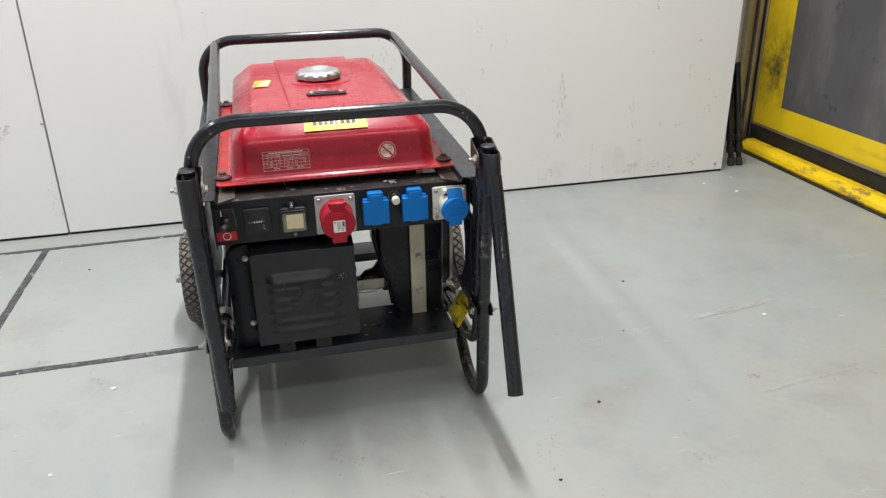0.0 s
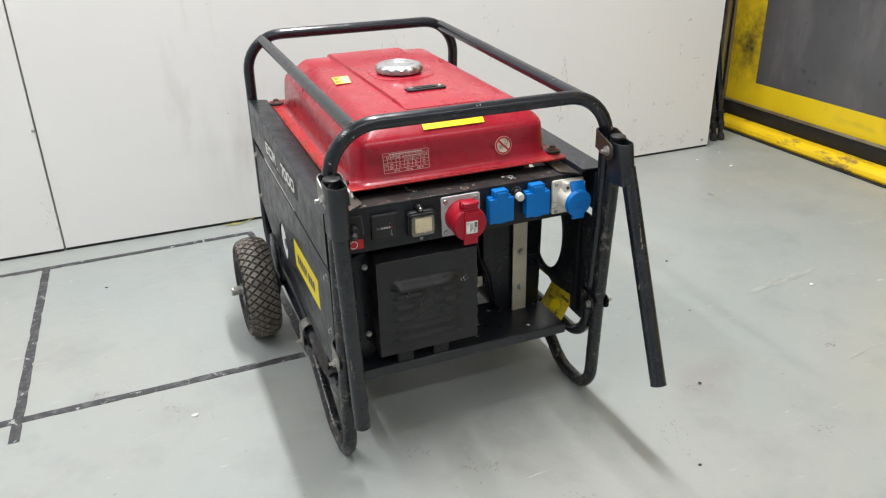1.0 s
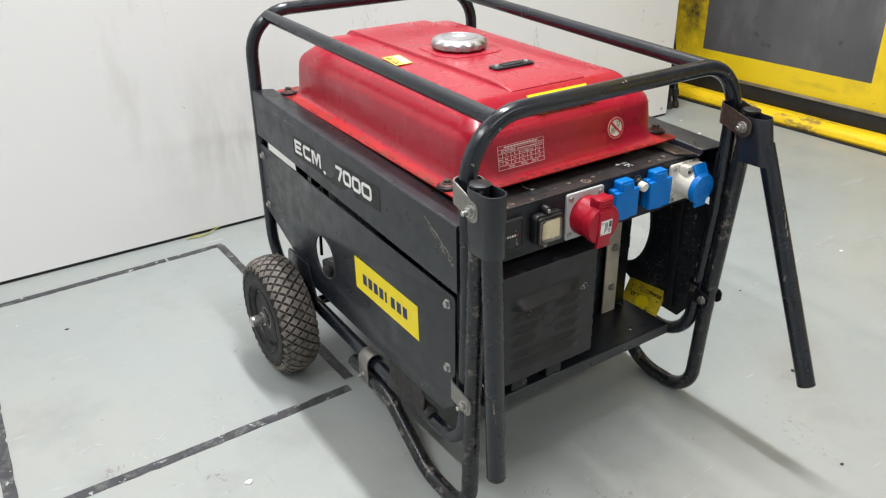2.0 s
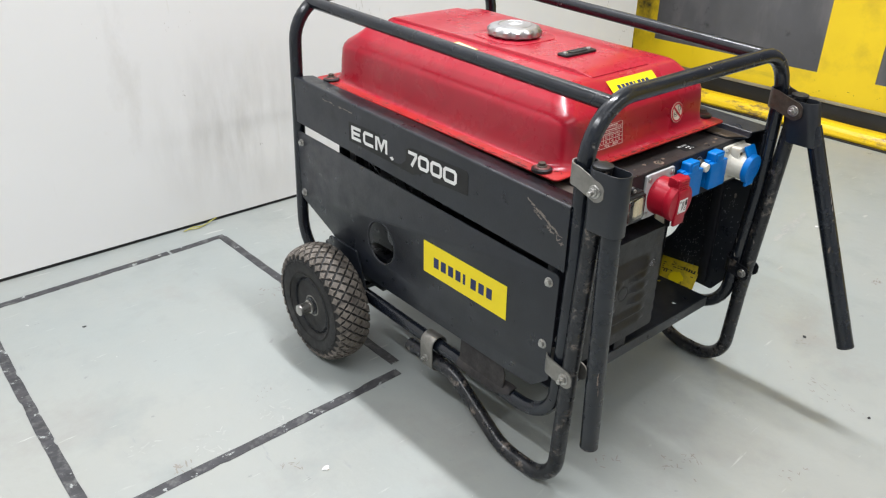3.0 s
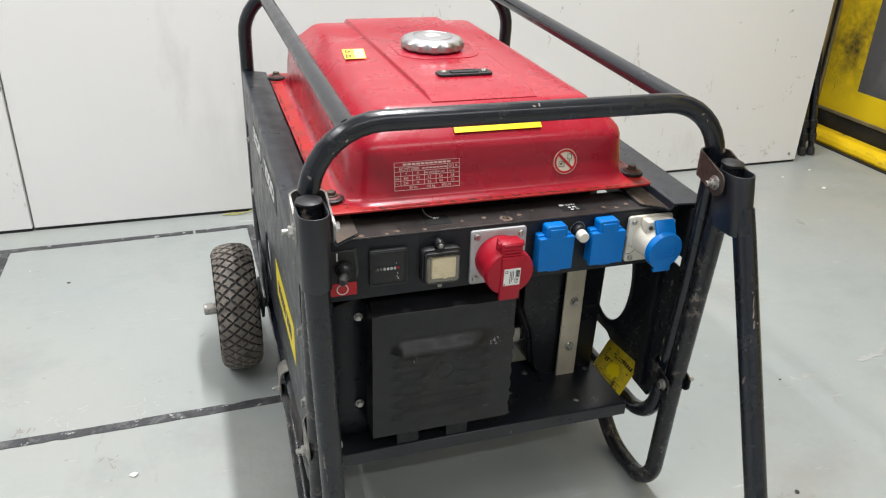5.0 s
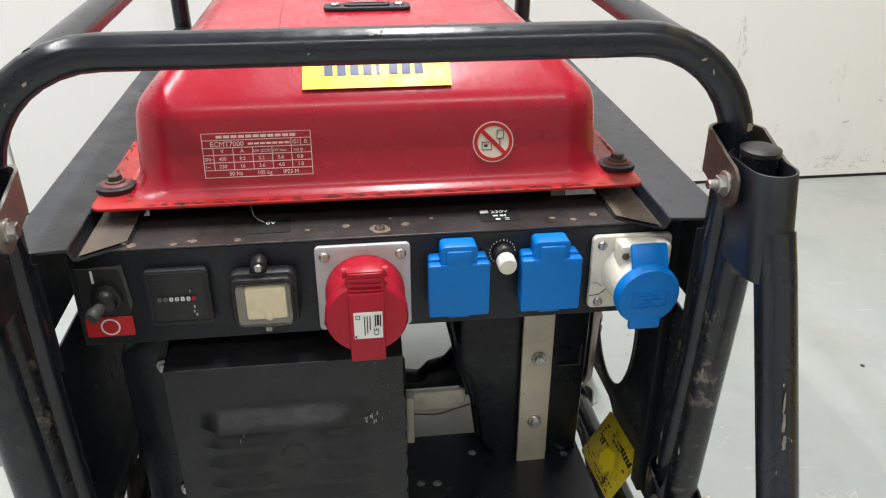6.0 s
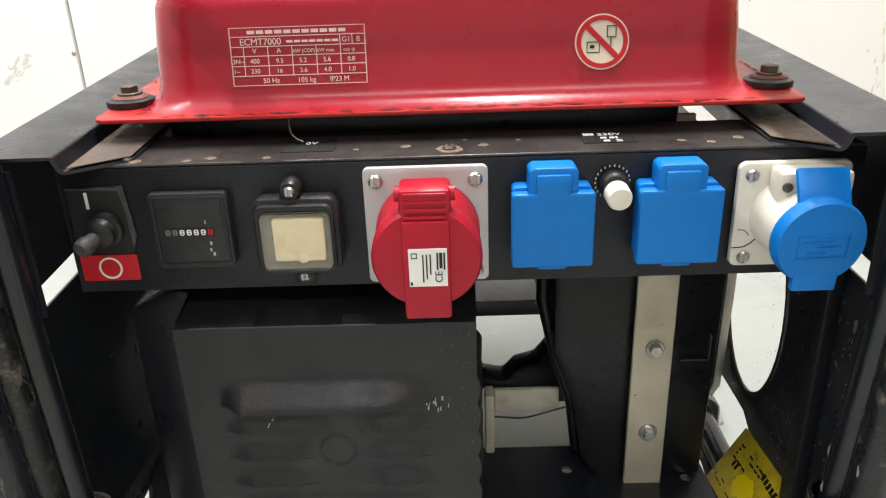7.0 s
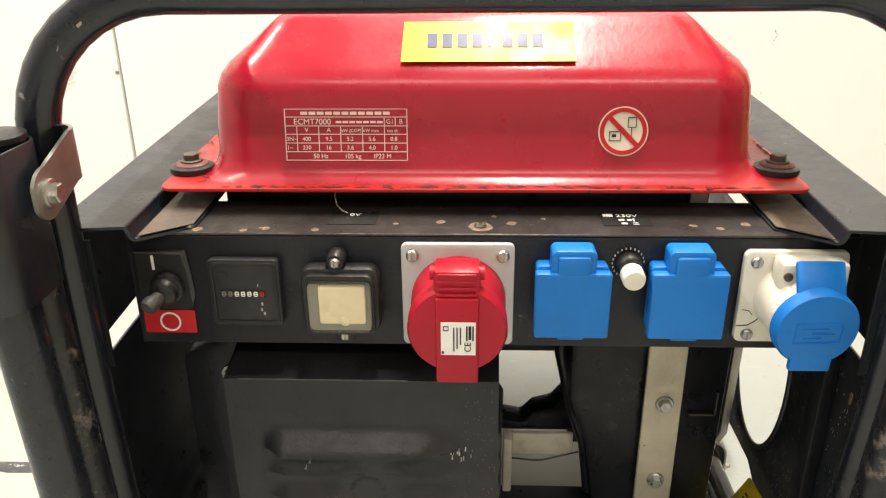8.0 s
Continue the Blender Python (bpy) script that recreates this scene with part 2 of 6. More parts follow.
def door_vinyl():
    """Yellow vinyl with a black rubbed smudge beside the window and light soiling elsewhere."""
    m, n, l, b = nodes_of("yellow_door_vinyl")
    col = mixed(n, l, noise_fac(n, l, 3.0, 0.3, 0.7), (0.76, 0.53, 0.008), (0.83, 0.59, 0.009))
    col = mixed(n, l, noise_fac(n, l, 5.0, 0.55, 0.8, detail=8), col, (0.52, 0.36, 0.02))
    col = mixed(n, l, noise_fac(n, l, 6.0, 0.60, 0.86, detail=9, stretch=(1, 0.4, 1.6)), col, (0.30, 0.21, 0.03))
    tc = n.new("ShaderNodeTexCoord")
    far = n.new("ShaderNodeVectorMath")
    far.operation = "DISTANCE"
    far.inputs[1].default_value = (2.038, 1.50, 0.39)
    l.new(tc.outputs["Object"], far.inputs[0])
    near = n.new("ShaderNodeMapRange")
    near.inputs[1].default_value, near.inputs[2].default_value = 0.05, 0.24
    near.inputs[3].default_value, near.inputs[4].default_value = 1.0, 0.0
    l.new(far.outputs["Value"], near.inputs[0])
    both = n.new("ShaderNodeMath")
    both.operation = "MULTIPLY"
    l.new(near.outputs[0], both.inputs[0])
    l.new(noise_fac(n, l, 13.0, 0.36, 0.66, detail=9, rough=0.65), both.inputs[1])
    col = mixed(n, l, both.outputs[0], col, (0.050, 0.042, 0.018))
    l.new(col, b.inputs["Base Color"])
    b.inputs["Roughness"].default_value = 0.38
    bn = n.new("ShaderNodeBump")
    bn.inputs["Strength"].default_value, bn.inputs["Distance"].default_value = 0.2, 0.002
    l.new(noise_fac(n, l, 10.0, 0.2, 0.8, detail=3), bn.inputs["Height"])
    l.new(bn.outputs[0], b.inputs["Normal"])
    return m


M_DOORY = door_vinyl()
M_DOORPAD = surface("scuffed_yellow_bumper", (0.84, 0.56, 0.01), 0.35, tone=0.06, tone_scale=6, wear=((0.26, 0.17, 0.05), 16, 0.555, 0.64, (1, 0.35, 1)), bump=0.3, bump_scale=20)
M_DOORK = surface("black_door_rubber", (0.014, 0.014, 0.015), 0.55, tone=0.3, tone_scale=5, grime=((0.05, 0.048, 0.045), 9, 0.55, 0.85), bump=0.1, bump_scale=30)
# Paler upright blotches paint reflected haze into the vinyl; dark blotches are soiling.
M_VINYL = surface("grey_clear_vinyl", (0.096, 0.095, 0.099), 0.16, tone=0.22, tone_scale=2.0, grime=((0.175, 0.165, 0.165), 3.2, 0.48, 0.8, (1, 1.6, 0.5)), wear=((0.028, 0.028, 0.03), 9, 0.60, 0.74), bump=0.25, bump_scale=7, rough_var=0.1)
M_STEEL = surface("brushed_steel_guide", (0.46, 0.42, 0.33), 0.38, metal=0.8, tone=0.15, tone_scale=8, grime=((0.25, 0.2, 0.12), 7, 0.5, 0.8, (1, 1, 0.3)), bump=0.1)
M_DUST = surface("brown_dust_spot", (0.12, 0.095, 0.078), 0.7, tone=0.3, tone_scale=200, bump=0)
M_FLAP = surface("dusty_torn_rubber", (0.026, 0.0235, 0.0235), 0.7, tone=0.3, tone_scale=30, grime=((0.056, 0.049, 0.046), 30, 0.5, 0.85), bump=0.4, bump_scale=120)
M_WIRE = surface("yellow_green_wire", (0.40, 0.37, 0.09), 0.6, tone=0.3, tone_scale=60, bump=0)
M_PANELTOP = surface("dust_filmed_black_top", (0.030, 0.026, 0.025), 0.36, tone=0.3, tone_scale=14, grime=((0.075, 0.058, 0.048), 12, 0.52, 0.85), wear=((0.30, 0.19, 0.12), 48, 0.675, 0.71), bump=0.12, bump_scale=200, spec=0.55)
M_TRAYDUST = surface("brown_tray_dust", (0.070, 0.055, 0.045), 0.55, tone=0.3, tone_scale=30, grime=((0.150, 0.105, 0.070), 20, 0.48, 0.78), wear=((0.20, 0.15, 0.11), 70, 0.66, 0.74), bump=0.15, bump_scale=220)
M_GRIME = surface("black_rubbed_grime", (0.030, 0.026, 0.018), 0.6, tone=0.3, tone_scale=40, bump=0)
M_SCUFF = surface("pale_floor_scuff", (0.385, 0.392, 0.374), 0.6, tone=0.12, tone_scale=60, bump=0)
M_STAIN = surface("brown_floor_stain", (0.27, 0.25, 0.225), 0.6, tone=0.15, tone_scale=60, bump=0)
M_BOARDMARK = surface("grey_board_smudge", (0.66, 0.645, 0.615), 0.5, tone=0.1, tone_scale=20, bump=0)
M_FLECK = surface("dark_board_fleck", (0.30, 0.28, 0.26), 0.6, tone=0.3, tone_scale=60, bump=0)
M_BRACKET = surface("dirty_bare_casting", (0.46, 0.44, 0.37), 0.6, tone=0.15, tone_scale=40, wear=((0.10, 0.08, 0.06), 130, 0.66, 0.71), grime=((0.33, 0.30, 0.24), 50, 0.5, 0.8), bump=0.2)
M_PLATE = surface("dull_grey_plate", (0.34, 0.325, 0.295), 0.45, metal=0.3, tone=0.2, tone_scale=20, grime=((0.06, 0.055, 0.05), 18, 0.5, 0.8), bump=0.1)
M_DIRT = surface("brown_black_dirt", (0.075, 0.016, 0.014), 0.7, tone=0.3, tone_scale=200, bump=0)
M_WASHER = surface("stained_washer", (0.13, 0.030, 0.026), 0.5, tone=0.3, tone_scale=90, grime=((0.06, 0.045, 0.04), 120, 0.5, 0.7), bump=0.1)
M_ROCKER = surface("yellowed_cream_plastic", (0.64, 0.57, 0.41), 0.45, tone=0.1, tone_scale=60, grime=((0.50, 0.42, 0.27), 70, 0.5, 0.8), bump=0)
M_BEDGREY = surface("dull_grey_plastic_bed", (0.20, 0.195, 0.17), 0.5, tone=0.15, tone_scale=60, bump=0)
M_METER = surface("matt_black_meter_face", (0.019, 0.019, 0.021), 0.5, tone=0.15, tone_scale=60, grime=((0.04, 0.038, 0.036), 60, 0.58, 0.8), bump=0.06, bump_scale=300)
M_RUST = surface("brown_rust_stain", (0.145, 0.10, 0.073), 0.7, tone=0.35, tone_scale=240, bump=0)
M_SCRAPE = surface("bared_grey_brown_scrape", (0.20, 0.175, 0.15), 0.6, tone=0.3, tone_scale=200, bump=0)
M_SPECK = surface("pale_debris", (0.78, 0.78, 0.76), 0.6, tone=0.05, bump=0)
M_GRIT = surface("dark_debris", (0.04, 0.04, 0.04), 0.7, tone=0.2, bump=0)


def window_plastic():
    m, n, l, b = nodes_of("clouded_clear_plastic")
    b.inputs["Base Color"].default_value = (0.97, 0.95, 0.88, 1)
    b.inputs["Roughness"].default_value = 0.06
    b.inputs["Transmission Weight"].default_value = 1.0
    b.inputs["IOR"].default_value = 1.45
    return m


M_CLEAR = window_plastic()

# ---- shape helpers ----


def box(bm, x0, x1, y0, y1, z0, z1, bevel=0.0, m=None, seg=2):
    out = bmesh.ops.create_cube(bm, size=1)["verts"]
    for v in out:
        v.co = Vector((x0 + (v.co.x + 0.5) * (x1 - x0), y0 + (v.co.y + 0.5) * (y1 - y0), z0 + (v.co.z + 0.5) * (z1 - z0)))
    if bevel:
        edges = list({e for v in out for e in v.link_edges})
        res = bmesh.ops.bevel(bm, geom=edges, offset=bevel, segments=seg, profile=0.5, affect="EDGES")
        out = list({v for f in res["faces"] for v in f.verts} | {v for v in out if v.is_valid})
    if m is not None:
        bmesh.ops.transform(bm, matrix=m, verts=out)
    return out


def one_box(*a, **k):
    bm = bmesh.new()
    box(bm, *a, **k)
    return bm


def lathe(bm, profile, m, n=32, flute=None):
    """profile: (radius, height) along local z; closed at the ends."""
    rings = []
    for r, z in profile:
        ring = []
        for i in range(n):
            a = 2 * math.pi * i / n
            rr = r * (1 + (flute(a, z) if flute else 0))
            ring.append(bm.verts.new(m @ Vector((rr * math.cos(a), rr * math.sin(a), z))))
        rings.append(ring)
    for a, b in zip(rings, rings[1:]):
        for i in range(n):
            bm.faces.new((a[i], a[(i + 1) % n], b[(i + 1) % n], b[i]))
    bm.faces.new(rings[0][::-1])
    bm.faces.new(rings[-1])
    return bm


def one_lathe(profile, m, n=32, flute=None):
    return lathe(bmesh.new(), profile, m, n, flute)


def axis_pose(at, direction):
    """Local z along direction."""
    return Matrix.Translation(at) @ Vector(direction).to_track_quat("Z", "Y").to_matrix().to_4x4()


def filleted(points, radii, closed=False, steps=9):
    pts = [Vector(p) for p in points]
    out, count = [], len(pts)
    for i, p in enumerate(pts):
        if not closed and i in (0, count - 1):
            out.append(p)
            continue
        a, b = pts[i - 1], pts[(i + 1) % count]
        da, db = (a - p).normalized(), (b - p).normalized()
        half = da.angle(db) / 2
        r = radii[i] if isinstance(radii, (list, tuple)) else radii
        if r <= 0 or half > math.pi / 2 - 0.01:
            out.append(p)
            continue
        cut = min(r / math.tan(half), 0.49 * (a - p).length, 0.49 * (b - p).length)
        r = cut * math.tan(half)
        centre = p + (da + db).normalized() * (r / math.sin(half))
        va, vb = p + da * cut - centre, p + db * cut - centre
        for k in range(steps + 1):
            out.append(centre + r * va.normalized().slerp(vb.normalized(), k / steps).normalized())
    return out


def tube(bm, points, radius, radii=0.0, closed=False, n=18):
    path = filleted(points, radii, closed)
    path = [p for i, p in enumerate(path) if i == 0 or (p - path[i - 1]).length > 1e-5]
    if closed and (path[0] - path[-1]).length < 1e-5:
        path.pop()
    count = len(path)
    ways = []
    for i in range(count):
        a, b = (path[i - 1], path[(i + 1) % count]) if closed else (path[max(i - 1, 0)], path[min(i + 1, count - 1)])
        ways.append((b - a).normalized())
    side = ways[0].orthogonal().normalized()
    rings = []
    for i in range(count):
        if i:
            side = (ways[i - 1].rotation_difference(ways[i]).to_matrix() @ side)
            side = (side - ways[i] * side.dot(ways[i])).normalized()
        other = ways[i].cross(side)
        rings.append([path[i] + radius * (math.cos(2 * math.pi * k / n) * side + math.sin(2 * math.pi * k / n) * other) for k in range(n)])
    verts = [[bm.verts.new(c) for c in ring] for ring in rings]
    for a, b in zip(verts, verts[1:]):
        for k in range(n):
            bm.faces.new((a[k], a[(k + 1) % n], b[(k + 1) % n], b[k]))
    if closed:
        a, b = verts[-1], verts[0]
        shift = min(range(n), key=lambda s: (a[0].co - b[s].co).length)
        for k in range(n):
            bm.faces.new((a[k], a[(k + 1) % n], b[(k + 1 + shift) % n], b[(k + shift) % n]))
    else:
        bm.faces.new(verts[0][::-1])
        bm.faces.new(verts[-1])
    return bm


def one_tube(*a, **k):
    return tube(bmesh.new(), *a, **k)


def curve_mesh(data, m):
    ob = bpy.data.objects.new("shape", data)
    scene.collection.objects.link(ob)
    dg = bpy.context.evaluated_depsgraph_get()
    mesh = bpy.data.meshes.new_from_object(ob.evaluated_get(dg))
    bpy.data.objects.remove(ob)
    bpy.data.curves.remove(data)
    mesh.transform(m)
    bm = bmesh.new()
    bm.from_mesh(mesh)
    bpy.data.meshes.remove(mesh)
    bmesh.ops.remove_doubles(bm, verts=bm.verts, dist=1e-6)
    return bm


def sheet(loops, thick, m, bevel=0.0):
    """A plate in local x, y with holes, its thickness along local z."""
    data = bpy.data.curves.new("outline", "CURVE")
    data.dimensions, data.fill_mode, data.extrude = "2D", "BOTH", max(thick / 2 - bevel, 1e-5)
    data.bevel_depth, data.bevel_resolution, data.offset = bevel, 1, -bevel
    for loop in loops:
        s = data.splines.new("POLY")
        s.points.add(len(loop) - 1)
        for p, q in zip(s.points, loop):
            p.co = (q[0], q[1], 0, 1)
        s.use_cyclic_u = True
    return curve_mesh(data, m)


def round_rect(x0, x1, y0, y1, r, n=6):
    out = []
    for cx, cy, a0 in ((x1 - r, y1 - r, 0), (x0 + r, y1 - r, 90), (x0 + r, y0 + r, 180), (x1 - r, y0 + r, 270)):
        for k in range(n + 1):
            a = radians(a0 + 90 * k / n)
            out.append((cx + r * math.cos(a), cy + r * math.sin(a)))
    return out


def ring_pts(cx, cy, rx, ry=None, n=32):
    return [(cx + rx * math.cos(2 * math.pi * k / n), cy + (ry or rx) * math.sin(2 * math.pi * k / n)) for k in range(n)]


def soften_corners(points, r, n=4):
    return [(p.x, p.y) for p in filleted([(x, y, 0) for x, y in points], r, True, n)]


# local x, y of a sheet laid on the front (x, z) or on a side (y, z)
FRONT = Matrix(((1, 0, 0, 0), (0, 0, -1, 0), (0, 1, 0, 0), (0, 0, 0, 1)))


def front(y):
    return Matrix.Translation((0, y, 0)) @ FRONT


LEFT = Matrix(((0, 0, -1, 0), (-1, 0, 0, 0), (0, 1, 0, 0), (0, 0, 0, 1)))  # local x runs towards -y, as it is read from outside


def left(x):
    return Matrix.Translation((x, 0, 0)) @ LEFT


def side(x):
    """Local x, y to world y, z at that x."""
    return Matrix(((0, 0, 1, x), (1, 0, 0, 0), (0, 1, 0, 0), (0, 0, 0, 1)))


def letters(text, size, m, thick=0.0006, align="LEFT", spacing=1.0, bold=0.0):
    data = bpy.data.curves.new("lettering", "FONT")
    data.body, data.size, data.extrude, data.align_x, data.space_character, data.offset = text, size, thick / 2, align, spacing, bold
    return curve_mesh(data, m)


ORIGIN = {}


def thing(name, at, label, category, group="", kind=""):
    ob = new(name)
    ob.location = at
    ob.empty_display_size = 0.1
    ORIGIN[ob.name] = Vector(at)
    return tagged(ob, label, category, group, kind)


def part(name, bm, material, parent, label="", smooth=40):
    bmesh.ops.recalc_face_normals(bm, faces=bm.faces)
    at = ORIGIN.get(parent.name, Vector()) if parent else Vector()
    mesh = bpy.data.meshes.new(name)
    bm.to_mesh(mesh)
    bm.free()
    mesh.materials.append(material)
    if smooth:
        mesh.polygons.foreach_set("use_smooth", [True] * len(mesh.polygons))
        mesh.set_sharp_from_angle(angle=radians(smooth))
    ob = new(name, mesh)
    if name in ("print_bar", "written_bar"):
        tagged(ob, kind="stuff")
    if parent:
        ob.parent = parent
        if parent.type == "EMPTY":
            ob.matrix_parent_inverse = Matrix.Translation(-at)
    return tagged(ob, label)


def solid(name, bm, material, label, category="", kind="", group="", smooth=40):
    return tagged(part(name, bm, material, None, label, smooth), category=category, kind=kind, group=group)


def hex_bolt(at, way, r, h, washer=1.6, material=None, parent=None, name="bolt", shank=0.0):
    m = axis_pose(at, way)
    bm = bmesh.new()
    lathe(bm, [(r * washer, 0), (r * washer, h * 0.22), (r * washer * 0.93, h * 0.3)], m, 24)
    lathe(bm, [(r, h * 0.3), (r, h * 0.9), (r * 0.88, h)], m, 6)
    if shank:
        lathe(bm, [(r * 0.55, h), (r * 0.55, h + shank), (r * 0.45, h + shank + 0.001)], m, 14)
    return part(name, bm, material or M_BOLT, parent, smooth=30)


def slot_screw(at, way, r, parent, material=None, name="screw"):
    m = axis_pose(at, way)
    bm = bmesh.new()
    lathe(bm, [(r, 0), (r, 0.0012), (r * 0.75, 0.0026), (r * 0.7, 0.0018)], m, 18)
    for sx in (1, -1):
        box(bm, sx * r * 0.12 if sx > 0 else -r * 0.7, r * 0.7 if sx > 0 else -r * 0.12, -r * 0.66, r * 0.66, 0.0016, 0.0027, 0.0003, m, 1)
    return part(name, bm, material or M_BOLT, parent, smooth=30)

# ---- the hall ----


def ground():
    bm = bmesh.new()
    bmesh.ops.create_grid(bm, x_segments=40, y_segments=40, size=6)
    return solid("floor", bm, M_FLOOR, "grey-green painted concrete workshop floor with scuffs and dust", "floor", "structure")


FLOOR = ground()


def slivers(a, b, width, count, size, seed, z=0.0004, upright=False):
    """Loose small flecks strewn along a line, thinner towards its ends."""
    rnd = random.Random(seed)
    bm = bmesh.new()
    a, b = Vector(a), Vector(b)
    way = (b - a).normalized()
    across = Vector((-way.y, way.x))
    for k in range(count):
        t = rnd.random()
        c = a.lerp(b, t) + across * rnd.gauss(0, width) * (0.4 + math.sin(math.pi * t))
        ln, wd = size * rnd.uniform(0.4, 1.8), size * rnd.uniform(0.12, 0.4)
        turn = rnd.gauss(0, 0.25 if (b - a).length > 0.08 else 1.2)
        u = Vector((way.x * math.cos(turn) - way.y * math.sin(turn), way.x * math.sin(turn) + way.y * math.cos(turn)))
        v = Vector((-u.y, u.x))
        ring = [c + u * ln * math.cos(q) * rnd.uniform(0.6, 1.1) + v * wd * math.sin(q) * rnd.uniform(0.6, 1.2) for q in (0.0, 1.0, 2.2, 3.14, 4.0, 5.3)]
        h = z + (-1 if upright else 1) * 0.000012 * k
        face = bm.faces.new([bm.verts.new((p.x, h, p.y) if upright else (p.x, p.y, h)) for p in ring])
        face.normal_update()
        if (face.normal.y > 0) if upright else (face.normal.z < 0):
            face.normal_flip()
    return bm


def scuff(a, b, width, count, size, seed, material=None):
    tagged(part("scuff", slivers(a, b, width, count, size, seed), material or M_SCUFF, FLOOR, "pale scuff in the floor paint" if material is None else "brownish stain on the floor"), kind="stuff")


# long scrapes, then clusters of small scuffs and stains
scuff((0.873, -0.162), (1.162, -0.126), 0.0008, 60, 0.008, 1)
scuff((0.94, 0.194), (1.193, 0.231), 0.004, 80, 0.011, 2)
scuff((0.594, 0.166), (0.655, 0.166), 0.004, 22, 0.007, 3)
scuff((0.744, 0.173), (0.81, 0.179), 0.003, 24, 0.007, 4)
scuff((1.549, 0.428), (1.697, 0.422), 0.004, 24, 0.016, 5)
scuff((1.63, 1.074), (1.716, 1.087), 0.006, 16, 0.016, 6)
scuff((1.02, -0.18), (1.10, -0.16), 0.008, 18, 0.006, 7)
scuff((0.85, -0.50), (0.93, -0.52), 0.010, 20, 0.008, 8)
scuff((-0.80, 0.50), (-0.74, 0.50), 0.004, 10, 0.007, 9)
scuff((-0.70, 0.42), (-0.63, 0.44), 0.022, 22, 0.007, 10)
scuff((-0.56, 0.42), (-0.50, 0.43), 0.016, 20, 0.006, 11)
scuff((-0.55, 0.49), (-0.50, 0.51), 0.008, 8, 0.004, 12, M_STAIN)
scuff((-0.75, 0.40), (-0.71, 0.41), 0.008, 12, 0.006, 13, M_STAIN)
scuff((-0.60, 0.30), (-0.57, 0.27), 0.008, 10, 0.005, 14, M_STAIN)
scuff((0.40, -0.12), (0.34, -0.31), 0.014, 26, 0.004, 15, M_STAIN)
scuff((0.49, -0.10), (0.55, -0.12), 0.010, 12, 0.004, 16, M_STAIN)
scuff((0.63, -0.32), (0.67, -0.34), 0.008, 12, 0.005, 17, M_STAIN)
scuff((0.90, -0.10), (0.94, -0.09), 0.006, 10, 0.007, 18, M_STAIN)
scuff((-0.16, -0.05), (-0.12, -0.08), 0.010, 12, 0.005, 19, M_STAIN)
scuff((-0.08, -0.14), (-0.01, -0.17), 0.014, 22, 0.005, 20, M_STAIN)
scuff((0.14, -0.14), (0.20, -0.15), 0.012, 18, 0.004, 21)
scuff((0.06, -0.29), (0.12, -0.31), 0.008, 10, 0.004, 22, M_STAIN)
scuff((0.47, 0.29), (0.55, 0.31), 0.014, 18, 0.005, 23)
scuff((-0.33, 0.87), (-0.28, 0.84), 0.008, 14, 0.005, 24, M_STAIN)
# Unseen ceiling and west, south and east walls, added to bounce light.
solid("ceiling", one_box(-4.2, 2.3, -5.2, 1.9, 3.5, 3.6), M_CEIL, "unseen pale ceiling added to bounce light in the hall", "ceiling", "structure")
solid("wall_west", one_box(-4.2, -4.1, -5.2, 1.9, 0, 3.5), M_HALL, "unseen pale wall added to bounce light in the hall", "wall", "structure")
solid("wall_south", one_box(-4.1, 2.2, -5.2, -5.1, 0, 3.5), M_HALL, "unseen pale wall added to bounce light in the hall", "wall", "structure")
solid("wall_north", one_box(-4.1, 2.3, 1.66, 1.9, 0, 3.5), M_WALL, "beige plastered wall behind the white boards", "wall", "structure")
solid("wall_east", one_box(2.10, 2.3, -5.1, 1.66, 0, 3.5), M_HALL, "unseen pale wall added behind the roll-up door", "wall", "structure")


def board(x0, x1, y, label):
    ob = thing("white_board", ((x0 + x1) / 2, y, 0), label, "wall panel", "white boards")
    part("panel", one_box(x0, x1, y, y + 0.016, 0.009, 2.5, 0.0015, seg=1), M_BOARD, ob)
    # Black strip puts the shadow gap below the board into colour.
    part("gap_shade", one_box(x0 + 0.002, x1 - 0.002, y + 0.004, y + 0.03, 0.0, 0.0085), M_BLACKPL, ob, "black strip standing in for the shaded gap under the board")
    return ob


b1 = board(-0.832, 1.708, 1.309, "large white laminated board standing on the floor against the wall")
b2 = board(-3.6, -0.8365, 1.306, "white laminated board beside a narrow dark joint")
for ob, a, b, w, n, sz, seed, yy in ((b1, (0.55, 0.42), (0.56, 0.20), 0.05, 40, 0.006, 31, 1.3086), (b1, (0.98, 0.46), (0.97, 0.20), 0.01, 26, 0.009, 32, 1.3086), (b1, (1.27, 0.34), (1.27, 0.22), 0.012, 14, 0.006, 33, 1.3086),
                                     (b1, (0.85, 0.10), (1.15, 0.12), 0.03, 22, 0.003, 34, 1.3086), (b1, (0.30, 0.62), (0.31, 0.48), 0.02, 16, 0.007, 35, 1.3086), (b1, (-0.35, 0.80), (-0.25, 0.50), 0.06, 16, 0.003, 36, 1.3086),
                                     (b2, (-1.02, 0.33), (-0.94, 0.40), 0.008, 26, 0.010, 37, 1.3056), (b2, (-0.86, 0.20), (-0.84, 0.05), 0.01, 12, 0.006, 38, 1.3056)):
    tagged(part("smudge", slivers(a, b, w, n, sz, seed, yy, True), M_BOARDMARK, ob, "faint grey rub marks"), kind="stuff")
for bx, bz, bb in ((-0.8410, 0.398, b2), (-0.8410, 1.2, b2), (1.673, 0.035, b1), (1.673, 0.9, b1)):
    slot_screw((bx, 1.308 if bb is b1 else 1.305, bz), (0, -1, 0), 0.005, bb)

